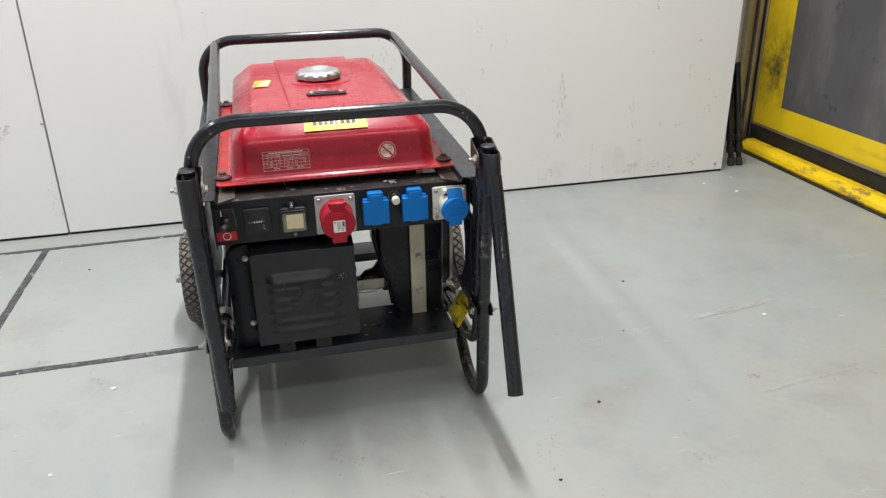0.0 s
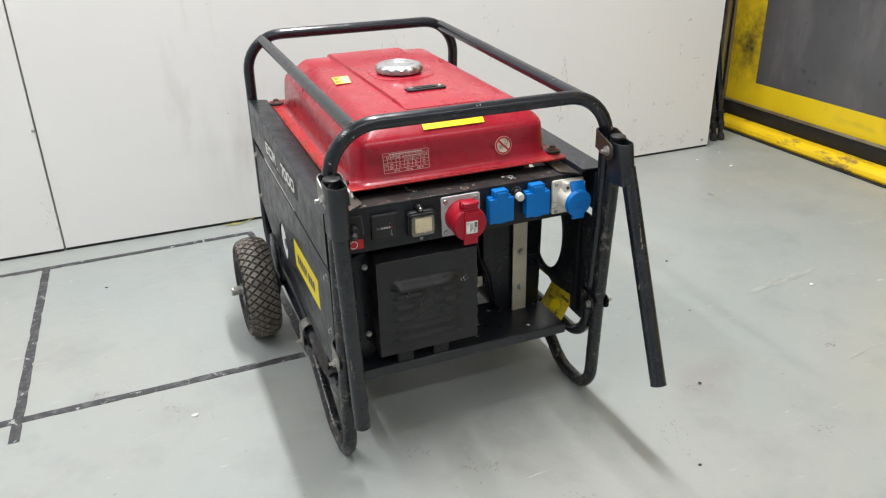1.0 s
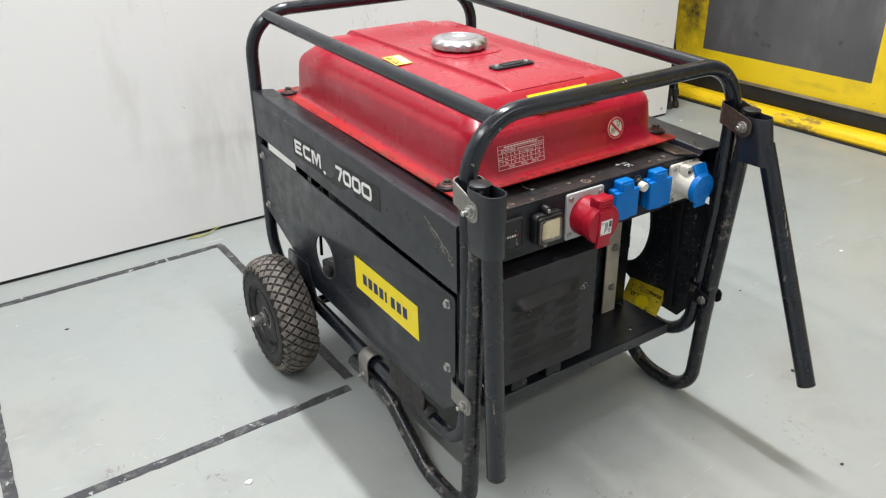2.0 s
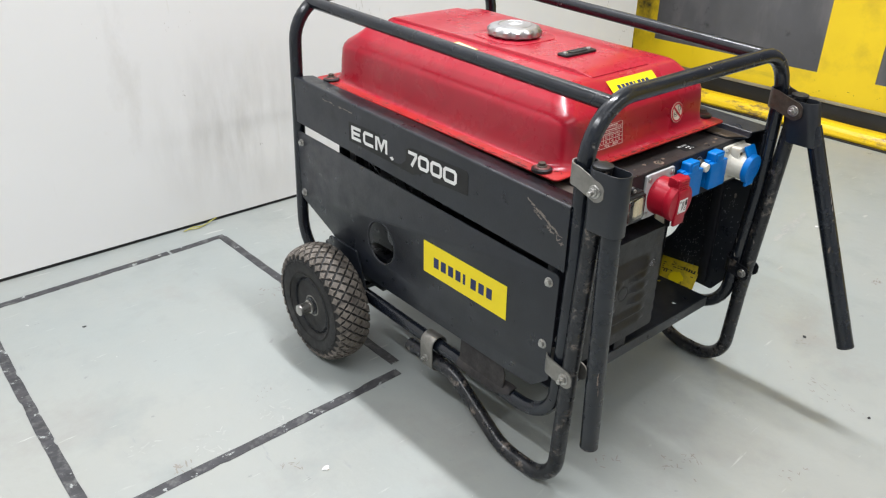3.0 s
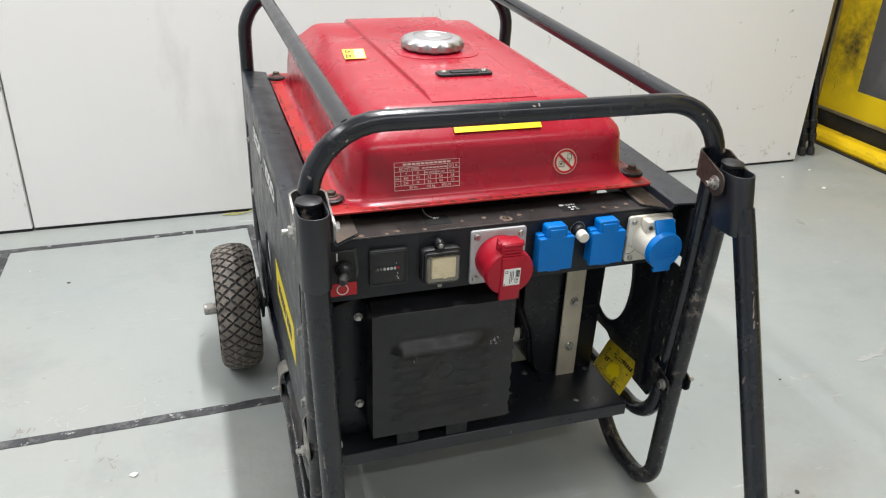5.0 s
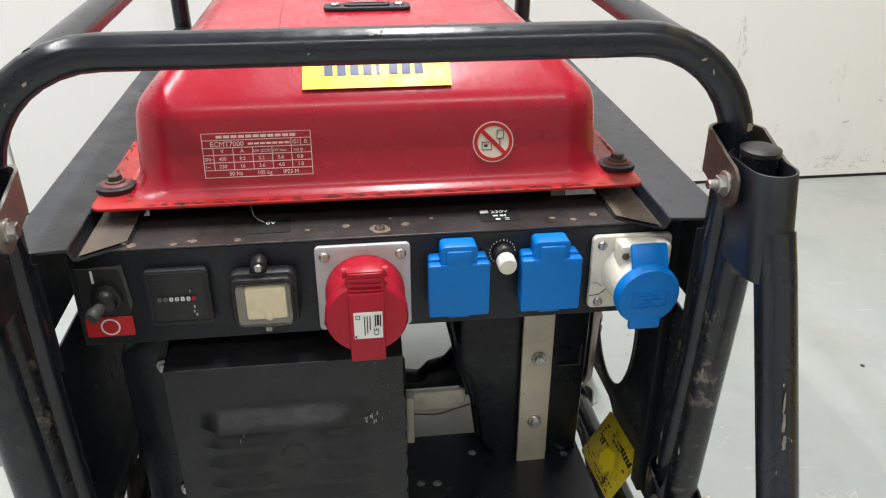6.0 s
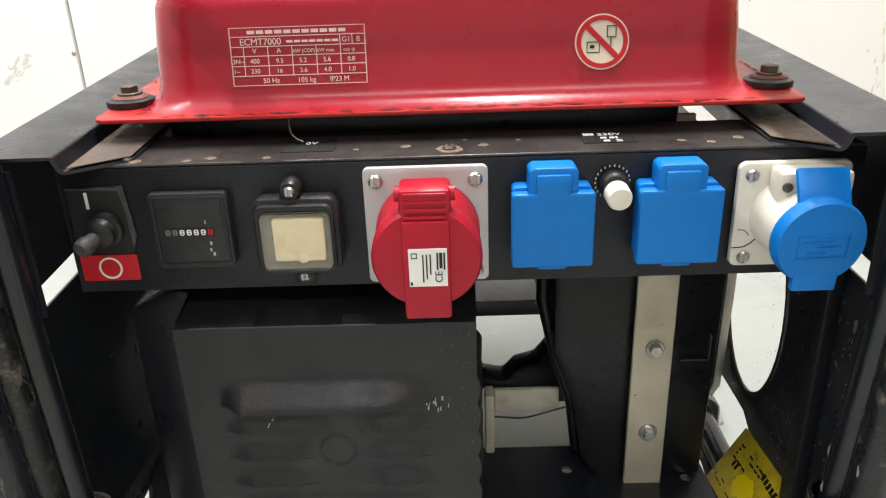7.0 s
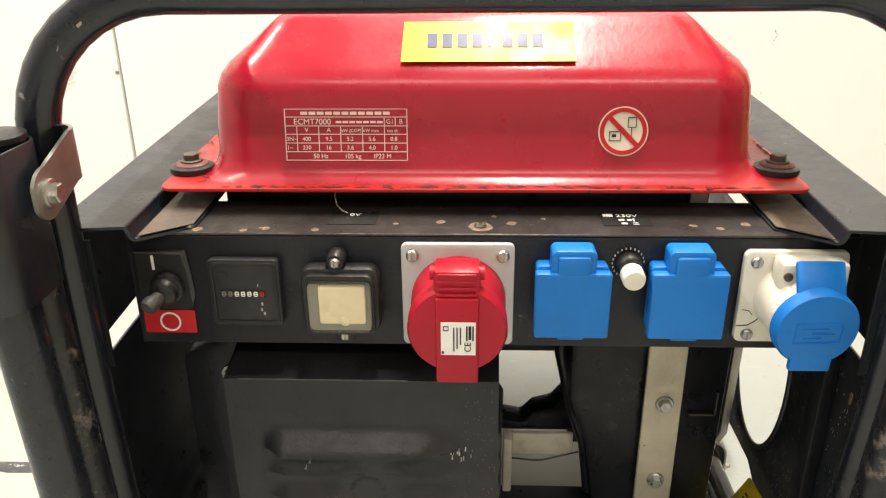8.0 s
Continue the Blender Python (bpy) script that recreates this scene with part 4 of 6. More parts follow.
    for k in range(4):
        a = math.pi / 2 * k + 0.5 + math.pi / 4
        bm = bmesh.new()
        box(bm, 0.020, 0.0525, -0.003, 0.003, -0.013, 0.012, 0.002, m @ Matrix.Rotation(a, 4, "Z"))
        part("rim_rib", bm, M_RIM, ob)
    part("hub", one_lathe([(0.0265, -0.012), (0.026, 0.004), (0.024, 0.018), (0.020, 0.032), (0.0155, 0.034)], m, 28), M_RIM, ob)
    part("hub_ring", one_lathe([(0.0235, 0.024), (0.0235, 0.030), (0.0165, 0.031), (0.0160, 0.026)], m, 28), M_ZINC, ob, "dull steel hub washer")
    part("axle_nut", one_lathe([(0.0150, 0.033), (0.0150, 0.038), (0.0115, 0.0385), (0.0115, 0.062), (0.0095, 0.0635)], m, 20), M_BOLT, ob, "bright steel axle end")
    return ob


for s in (-1, 1):
    wheel(s)
part("axle", one_tube([(-0.331, 0.546, 0.1275), (0.331, 0.546, 0.1275)], 0.010), M_TUBE, GEN, "black axle bar")
for s in (-1, 1):
    part("axle_bracket", sheet([soften_corners([(0.47, 0.16), (0.62, 0.16), (0.60, 0.245), (0.50, 0.245)], 0.01)] , 0.004, side(s * 0.2835), 0.0004), M_SHEET, GEN)
    part("axle_plate", sheet([soften_corners([(0.475, 0.165), (0.61, 0.165), (0.565, 0.108), (0.517, 0.108)], 0.012)], 0.005, side(s * 0.292), 0.0004), M_SHEET, GEN)

# scrapes and chips on the tubes


def chip(at, way, w, h, seed, mat=M_SCRAPE):
    """A ragged chip of bared metal lying on a tube."""
    rnd = random.Random(seed)
    pts = [(w / 2 * rnd.uniform(0.45, 1.0) * math.cos(q), h / 2 * rnd.uniform(0.75, 1.0) * math.sin(q)) for q in np.linspace(0, 2 * math.pi, 15)[:-1]]
    out = Vector(way).normalized()
    up = (Vector((0, 0, 1)) - out * out.z).normalized()
    m = Matrix.Translation(Vector(at) + out * 0.0002) @ Matrix((up.cross(out), up, out)).transposed().to_4x4()
    part("paint_chip", sheet([pts], 0.0004, m), mat, GEN, "ragged chip of bared grey metal")


for k, (at, w, h) in enumerate((((0.2715, -0.1725, 0.436), 0.0032, 0.016), ((0.2715, -0.1680, 0.450), 0.0022, 0.018), ((0.2715, -0.1780, 0.423), 0.0040, 0.013), ((0.2715, -0.1625, 0.462), 0.0016, 0.003),
                                ((0.2650, -0.1860, 0.404), 0.0012, 0.004), ((0.2770, -0.1775, 0.424), 0.0012, 0.003))):
    chip(at, (-0.25, -0.93, 0.28), w, h, 30 + k)
for k, (at, way, w, h) in enumerate((((0.277, 0.007, 0.384), (-1, 0, 0.05), 0.006, 0.012), ((0.262, -0.069, 0.409), (-0.6, -0.75, 0.2), 0.0022, 0.006), ((0.260, -0.057, 0.314), (-0.6, -0.75, 0.2), 0.0026, 0.012),
                                     ((0.258, -0.025, 0.304), (-0.8, -0.6, 0.1), 0.004, 0.014), ((0.257, -0.027, 0.275), (-0.8, -0.6, 0.1), 0.005, 0.010))):
    chip(at, way, w, h, 50 + k)

for k, (at, way, w, h) in enumerate((((0.229, -0.0530, 0.6662), (-0.1, -0.95, 0.3), 0.006, 0.004), ((0.238, -0.0530, 0.658), (0.1, -0.98, 0.15), 0.0024, 0.008), ((0.273, -0.0520, 0.614), (-0.1, -1, 0.05), 0.007, 0.007),
                                     ((0.004, -0.0490, 0.6890), (0, -0.55, 0.83), 0.003, 0.006), ((-0.003, -0.0500, 0.688), (0, -0.65, 0.76), 0.006, 0.003), ((-0.225, -0.0530, 0.664), (-0.2, -0.9, 0.35), 0.005, 0.007),
                                     ((-0.240, -0.0525, 0.652), (-0.4, -0.9, 0.2), 0.003, 0.010))):
    chip(at, way, w, h, 70 + k)

# base tray


def tray():
    holes = [ring_pts(x, y, 0.0048, None, 12) for x, y in ((0.033, 0.028), (0.036, 0.073), (0.054, 0.071), (0.152, 0.026), (0.10, 0.115), (0.205, 0.10))]
    bm = sheet([[(-0.247, 0.0), (0.224, 0.0), (0.224, 0.150), (-0.247, 0.150)], *holes], 0.003, Matrix.Translation((0, 0, 0.1765)))
    box(bm, -0.249, 0.226, -0.003, 0.0, 0.156, 0.178, 0.001, None, 1)
    box(bm, -0.247, 0.224, 0.147, 0.150, 0.160, 0.176)
    return bm


part("base_tray", tray(), M_SHEET, GEN, "black sheet-metal base tray with small round holes")
part("cross_member", one_box(-0.25, 0.25, 0.46, 0.54, 0.155, 0.178, 0.002), M_SHEET, GEN)
for s in (-1, 1):
    part("side_sill", one_box(*sorted((s * 0.215, s * 0.235)), 0.152, 0.70, 0.158, 0.178, 0.002), M_SHEET, GEN)

# upper side rails


def rail_panel(s):
    # the rail rises to the rear, and its top leans a little inwards
    prof = [(0.283, 0.4295), (0.283, 0.5350), (0.2365, 0.5295), (0.2335, 0.5190), (0.200, 0.5180)]
    thick = 0.002
    bm = bmesh.new()
    fl = [(p.x, p.y) for p in filleted([(a, b, 0) for a, b in prof], [0, 0.004, 0.003, 0.003, 0], False, 4)]
    inner = []
    for i, (a, b) in enumerate(fl):
        pa, pb = fl[max(i - 1, 0)], fl[min(i + 1, len(fl) - 1)]
        d = Vector((pb[0] - pa[0], pb[1] - pa[1])).normalized()
        inner.append((a + thick * d.y, b - thick * d.x))
    loop = fl + [(2 * a - c, 2 * b - d) for (a, b), (c, d) in zip(fl[::-1], inner[::-1])]
    rows = []
    for y in (-0.036, 0.704):
        row = []
        for a, b in loop:
            yy = y
            if y < 0 and a < 0.2435:
                yy = y + 0.012 + (0.2435 - a) * 0.75   # the inner flange is cut back at the front
            row.append(bm.verts.new((s * a, yy, b + yy * (0.055 if b < 0.45 else 0.040))))
        rows.append(row)
    n = len(loop)
    for k in range(n):
        bm.faces.new((rows[0][k], rows[0][(k + 1) % n], rows[1][(k + 1) % n], rows[1][k]))
    bm.faces.new(rows[0][::-1])
    bm.faces.new(rows[1])
    box(bm, *sorted((s * 0.254, s * 0.2815)), -0.0355, -0.0335, 0.430, 0.525)
    return part("rail_panel", bm, M_SHEET, GEN, "black folded sheet-metal side rail with scratches")


rails = {s: rail_panel(s) for s in (-1, 1)}
up_left = left(-0.2838)


def stroke(points, w, closed=False):
    """The outline of a line of even width through the points, mitred at its corners."""
    pts = [Vector(p) for p in points]
    n = len(pts)
    sides = ([], [])
    for i, p in enumerate(pts):
        before = pts[i - 1] if closed or i else None
        after = pts[(i + 1) % n] if closed or i < n - 1 else None
        d0 = (p - before).normalized() if before is not None else (after - p).normalized()
        d1 = (after - p).normalized() if after is not None else d0
        n0, n1 = Vector((-d0.y, d0.x)), Vector((-d1.y, d1.x))
        m = (n0 + n1).normalized()
        m *= w / 2 / max(0.5, m.dot(n1))
        sides[0].append((p.x + m.x, p.y + m.y))
        sides[1].append((p.x - m.x, p.y - m.y))
    return [sides[0], sides[1][::-1]] if closed else [sides[0] + sides[1][::-1]]


def glyph(name, x0, x1, z0, z1, w=0.0060):
    """Wide square capitals and digits, as line work."""
    a, b, lo, hi, mid = x0 + w / 2, x1 - w / 2, z0 + w / 2, z1 - w / 2, (z0 + z1) / 2
    c = 0.0035
    if name == "E":
        return [stroke([(b, hi), (a, hi), (a, lo), (b, lo)], w), stroke([(a + w / 2, mid), (b - 0.003, mid)], w)]
    if name == "C":
        return [stroke([(b, hi), (a + c, hi), (a, hi - c), (a, lo + c), (a + c, lo), (b, lo)], w)]
    if name == "M":
        return [stroke([(a, lo - w / 2), (a, hi), (a + 0.006, hi), ((a + b) / 2, lo + 0.003), (b - 0.006, hi), (b, hi), (b, lo - w / 2)], w)]
    if name == "7":
        return [stroke([(a, hi), (b, hi), (b, hi - 0.004), (a + 0.009, lo - w / 2)], w)]
    return [stroke([(a + c, lo), (b - c, lo), (b, lo + c), (b, hi - c), (b - c, hi), (a + c, hi), (a, hi - c), (a, lo + c)], w, True)]


def backing(pts):
    return sheet([pts], 0.0004, left(-0.2833))


back = [(-0.512, 0.480), (-0.512, 0.518), (-0.43, 0.519), (-0.424, 0.514), (-0.418, 0.520), (-0.405, 0.510), (-0.401, 0.496), (-0.386, 0.481), (-0.368, 0.478), (-0.352, 0.480), (-0.338, 0.491), (-0.338, 0.512),
        (-0.326, 0.518), (-0.18, 0.520), (-0.176, 0.514), (-0.176, 0.478), (-0.24, 0.476), (-0.262, 0.474), (-0.272, 0.486), (-0.292, 0.480), (-0.318, 0.470), (-0.34, 0.472), (-0.40, 0.475)]
part("decal", backing(back), M_BLACKPRINT, rails[-1], "black sticker with white lettering, torn in the middle")
for mark, x0, x1 in (("E", -0.503, -0.470), ("C", -0.465, -0.431), ("M", -0.427, -0.391), ("7", -0.333, -0.306), ("0", -0.303, -0.274), ("0", -0.270, -0.240), ("0", -0.237, -0.203)):
    bm = bmesh.new()
    for loops in glyph(mark, x0, x1, 0.4860, 0.5125):
        piece = sheet(loops, 0.0005, up_left)
        mesh = bpy.data.meshes.new("stroke")
        piece.to_mesh(mesh)
        piece.free()
        bm.from_mesh(mesh)
        bpy.data.meshes.remove(mesh)
    part("letter", bm, M_WHITE, rails[-1], "white model lettering", smooth=0)
part("torn_letter", sheet([[(-0.384, 0.484), (-0.376, 0.487), (-0.372, 0.483), (-0.377, 0.479)]], 0.0005, up_left), M_WHITE, rails[-1], "remains of a torn letter")


def scrape(parent, a, b, width, count, size, seed):
    bm = slivers(a, b, width, count, size, seed)
    for v in bm.verts:
        v.co = Vector((-0.2832 - (v.co.z - 0.0004) * 0.2, v.co.x, v.co.y))
    tagged(part("scrape", bm, M_SCRAPE, parent, "bare scuffed scrape in the paint"), kind="stuff")


scrape(rails[-1], (0.046, 0.520), (-0.027, 0.479), 0.0010, 46, 0.0042, 71)
scrape(rails[-1], (0.030, 0.505), (-0.027, 0.470), 0.0007, 26, 0.0035, 72)
scrape(rails[-1], (0.60, 0.540), (0.50, 0.536), 0.0008, 14, 0.005, 73)


def tray_dust(s):
    """A dull film of dust lying in the rail's inner tray."""
    bm = bmesh.new()
    rows = []
    for lift in (0.0, 0.0005):
        for a, y0 in ((0.2318, -0.0145), (0.2012, 0.0090)):
            for y in (y0, 0.69):
                rows.append(bm.verts.new((s * a, y, 0.5182 + 0.0010 * (a - 0.2) / 0.0335 + 0.0012 + 0.040 * y + lift)))
    for q in ((0, 1, 3, 2), (4, 5, 7, 6), (0, 1, 5, 4), (2, 3, 7, 6), (0, 2, 6, 4), (1, 3, 7, 5)):
        bm.faces.new([rows[k] for k in q])
    part("tray_dust", bm, M_TRAYDUST, rails[s], "brown dust film in the folded tray")


for s in (-1, 1):
    tray_dust(s)

# lower side panels


def lower_panel(s, holes):
    pts = [(-0.026, 0.415), (0.712, 0.447), (0.710, 0.295), (0.60, 0.250), (0.50, 0.193), (0.06, 0.168), (0.02, 0.166), (-0.022, 0.222)]
    if s < 0:
        pts[4:7] = [(0.50, 0.196), (0.06, 0.191), (0.012, 0.193)]
    else:
        # cut away below the oval opening
        pts[3:5] = [(0.60, 0.33), (0.30, 0.262), (0.235, 0.205), (0.165, 0.203), (0.135, 0.186)]
    return sheet([soften_corners(pts, 0.008), *holes], 0.0022, side(s * 0.2785), 0.0003)


lowers = {-1: part("side_panel", lower_panel(-1, [ring_pts(0.423, 0.293, 0.043, 0.045, 36)]), M_SHEET, GEN, "black sheet-metal side panel with a round hole"),
          1: part("side_panel", lower_panel(1, [ring_pts(0.174, 0.323, 0.066, 0.098, 40)]), M_SHEET, GEN, "black sheet-metal side panel with a large oval opening")}
for s in (-1, 1):
    for y, z in ((-0.007, 0.397), (-0.005, 0.284), (0.697, 0.423), (0.697, 0.310)):
        hex_bolt((s * 0.2796, y, z), (s, 0, 0), 0.0055, 0.006, 1.45, M_BOLT, lowers[s])
part("hole_rim", one_tube([(-0.2785, 0.423 + 0.043 * math.cos(a), 0.293 + 0.045 * math.sin(a)) for a in np.linspace(0, 2 * math.pi, 37)[:-1]], 0.0022, 0.0, True, 8), M_SHEET, lowers[-1])
part("hole_rim", one_tube([(0.2775, 0.174 + 0.066 * math.cos(a), 0.323 + 0.098 * math.sin(a)) for a in np.linspace(0, 2 * math.pi, 41)[:-1]], 0.0025, 0.0, True, 8), M_SHEET, lowers[1])
bm = slivers((0.03, 0.40), (0.09, 0.20), 0.034, 300, 0.0015, 51)
for v in bm.verts:
    v.co = Vector((0.2768 - (v.co.z - 0.0004) * 0.1, v.co.x, v.co.y))
tagged(part("paint_speck", bm, M_GREYPL, lowers[1], "pale paint specks"), kind="stuff")
part("stiffener", one_box(0.266, 0.2772, 0.030, 0.050, 0.180, 0.425, 0.002), M_PANEL, lowers[1], "folded upright stiffener")


def blocks(m, spec, h, thick=0.0005):
    """A row of upright print bars: (start, width) pairs, of height h, in local x, y."""
    bm = bmesh.new()
    for a, w, lo, hi in spec:
        box(bm, a, a + w, lo * h, hi * h, -thick / 2, thick / 2, 0, m)
    return bm


def wordmark(m, length, h, parent):
    """Eight plain print bars, standing for a company's wordmark."""
    step = length / 8
    for k in range(8):
        part("print_block", blocks(m, [(k * step, step * (0.66 if k != 4 else 0.28), 0, 1)], h), M_NAVY, parent, "dark blue printed block")


part("sticker", sheet([[(-0.291, 0.290), (-0.078, 0.286), (-0.079, 0.350), (-0.291, 0.353)]], 0.0005, left(-0.2800)), M_YEL, lowers[-1], "yellow company sticker with a dark blue wordmark")
wordmark(left(-0.2805) @ Matrix.Translation((-0.262, 0.3085, 0)), 0.156, 0.020, lowers[-1])
part("sticker_side", one_box(0.2797, 0.2802, 0.09, 0.30, 0.20, 0.2015), M_YEL, lowers[1])

# fuel tank
YF, YR, HX = 0.056, 0.676, 0.2025


def tank():
    steps = [(-0.014, 0.5355, 0.040), (-0.007, 0.5378, 0.038), (-0.0025, 0.5425, 0.036), (0.0, 0.551, 0.035), (0.0015, 0.575, 0.034), (0.004, 0.600, 0.033), (0.007, 0.6085, 0.032),
             (0.013, 0.6160, 0.030), (0.027, 0.6275, 0.028), (0.040, 0.6392, 0.021), (0.0465, 0.6446, 0.018), (0.052, 0.6474, 0.016), (0.060, 0.6490, 0.016), (0.11, 0.6505, 0.016), (0.17, 0.6515, 0.014)]
    bm = bmesh.new()
    old = None
    for d, z, r in steps:
        ring = [bm.verts.new(SLOPE @ Vector((x, y, z))) for x, y in round_rect(-HX + d, HX - d, YF + d, YR - d, r, 8)]
        if old:
            n = len(ring)
            for k in range(n):
                bm.faces.new((old[k], old[(k + 1) % n], ring[(k + 1) % n], ring[k]))
        old = ring
    bm.faces.new(old)
    return part("fuel_tank", bm, M_RED, GEN, "red pressed-steel fuel tank with softly rounded shoulders", smooth=60)


TANK = tank()
part("tank_bottom", one_box(-0.205, 0.168, 0.085, 0.660, 0.488, 0.5335, 0.012), M_ENGINE, TANK, "dark underside of the tank")
rim = part("tank_flange", sheet([round_rect(-0.2345, 0.2345, 0.035, 0.700, 0.010)], 0.0028, SLOPE @ Matrix.Translation((0, 0, 0.5350)), 0.0008), M_REDRIM, TANK, "chipped red tank flange, coloured brighter and more orange for its lit upward face")


for a, b, w, n, sz, seed in (((-0.19, 0.0385), (0.20, 0.0385), 0.0010, 110, 0.0036, 61), ((-0.231, 0.10), (-0.231, 0.66), 0.0012, 90, 0.004, 62), ((0.231, 0.10), (0.231, 0.66), 0.0012, 70, 0.004, 63), ((-0.20, 0.070), (-0.19, 0.055), 0.004, 24, 0.003, 64)):
    bm = slivers(a, b, w, n, sz, seed)
    for v in bm.verts:
        v.co.z = 0.5368 + 0.027 * v.co.y + (v.co.z - 0.0004) * 0.3
    tagged(part("dirt", bm, M_DIRT, TANK, "brown-black dirt along the flange"), kind="stuff")


def raised():
    """The middle of the tank's top, a few millimetres proud, running out over front and rear shoulder."""
    bm = bmesh.new()
    span = [(0.112, 0.6478), (0.126, 0.6506), (0.148, 0.6535), (0.20, 0.6545), (0.40, 0.6545), (0.60, 0.6540), (0.624, 0.6525), (0.636, 0.6470), (0.650, 0.6340)]
    old = None
    for y, z in span:
        half = 0.076 + 0.014 * (y - 0.108) / 0.53
        ring = [bm.verts.new(SLOPE @ Vector((x, y, z + dz))) for x, dz in ((-half - 0.0030, -0.0050), (-half - 0.0004, 0.0010), (-half + 0.0014, 0.0017), (half - 0.0014, 0.0017), (half + 0.0004, 0.0010), (half + 0.0030, -0.0050))]
        if old:
            for k in range(5):
                bm.faces.new((old[k], old[k + 1], ring[k + 1], ring[k]))
        else:
            bm.faces.new(ring)
        old = ring
    bm.faces.new(old[::-1])
    return bm


part("raised_panel", raised(), M_RED, TANK, "slightly raised middle band of the tank top", smooth=18)
for x in (-0.222, 0.222):
    for y in (0.076, 0.660):
        c = SLOPE @ Vector((x, y, 0.5365))
        w = part("rubber_washer", one_lathe([(0.0165, 0), (0.0165, 0.004), (0.0125, 0.0055)], axis_pose(c, (0, 0, 1)), 28), M_BLACKPL, TANK, "black rubber washer")
        part("steel_washer", one_lathe([(0.0128, 0.0042), (0.0128, 0.0058), (0.0108, 0.0072)], axis_pose(c, (0, 0, 1)), 28), M_WASHER, TANK, "dirty red-stained steel washer")
        hex_bolt(c + Vector((0, 0, 0.0070)), (0, 0, 1), 0.0062, 0.0065, 1.35, M_DARKBOLT, TANK, "mounting_bolt")


def filler_cap():
    c = SLOPE @ Vector((0.001, 0.366, 0.6540))
    m = axis_pose(c, (0, -0.03, 1))
    ob = part("filler_cap", one_lathe([(0.040, 0.003), (0.047, 0.005), (0.0505, 0.008), (0.0505, 0.0165), (0.047, 0.021), (0.040, 0.0235), (0.020, 0.0245)], m, 112,
                                      lambda a, z: 0.030 * (math.cos(14 * a)) * (1 if z < 0.018 else 0.35)), M_CHROME, TANK, "chromed scalloped fuel filler cap")
    part("cap_boss", sheet([round_rect(-0.066, 0.068, -0.066, 0.066, 0.040, 10)], 0.0024, SLOPE @ Matrix.Translation((0.003, 0.368, 0.6563)), 0.0011), M_RED, TANK, "low pressed boss round the filler")
    part("neck", one_lathe([(0.056, -0.003), (0.056, 0.0005), (0.050, 0.002), (0.040, 0.004)], m, 48), M_RED, TANK)
    bm = bmesh.new()
    box(bm, -0.012, 0.012, -0.010, 0.010, 0.0243, 0.0250, 0.0004, m, 1)
    part("cap_emblem", bm, M_GREYPL, ob, "pale square emblem on the cap")
    bm = bmesh.new()
    tube(bm, [m @ Vector((0.031 * math.cos(a), 0.031 * math.sin(a), 0.0238)) for a in np.linspace(0, 2 * math.pi, 41)[:-1]], 0.0012, 0.0, True, 6)
    part("cap_ring", bm, M_CHROME, ob)


filler_cap()


def gauge():
    m = SLOPE @ Matrix.Translation((0.003, 0.212, 0.6560))
    ob = part("fuel_gauge", sheet([round_rect(-0.042, 0.042, -0.0125, 0.0125, 0.007)], 0.005, m @ Matrix.Translation((0, 0, 0.0018)), 0.0015), M_BLACKPL, TANK, "black oblong fuel gauge with two screws")
    part("gauge_window", sheet([round_rect(-0.017, 0.017, -0.0042, 0.0042, 0.003)], 0.001, m @ Matrix.Translation((0, 0, 0.0048))), M_RIM, ob, "small dark gauge window")
    part("gauge_bezel", sheet([round_rect(-0.022, 0.022, -0.0075, 0.0075, 0.005), round_rect(-0.017, 0.017, -0.0042, 0.0042, 0.003)[::-1]], 0.0018, m @ Matrix.Translation((0, 0, 0.0050)), 0.0004), M_BLACKPL, ob)
    for x in (-0.031, 0.031):
        slot_screw(m @ Vector((x, 0, 0.0042)), (0, 0, 1), 0.0046, ob, M_BOLT)


gauge()

# labels on the tank


def tank_front(x, z, out=0.0012):
    """A pose on the tank's nearly upright front, local x, y along the face."""
    y = YF + 0.002 + (z - 0.575) * 0.14 if z < 0.60 else 0.068
    return Matrix.Translation((x, y - out, z)) @ Matrix.Rotation(radians(-8.0), 4, "X") @ FRONT


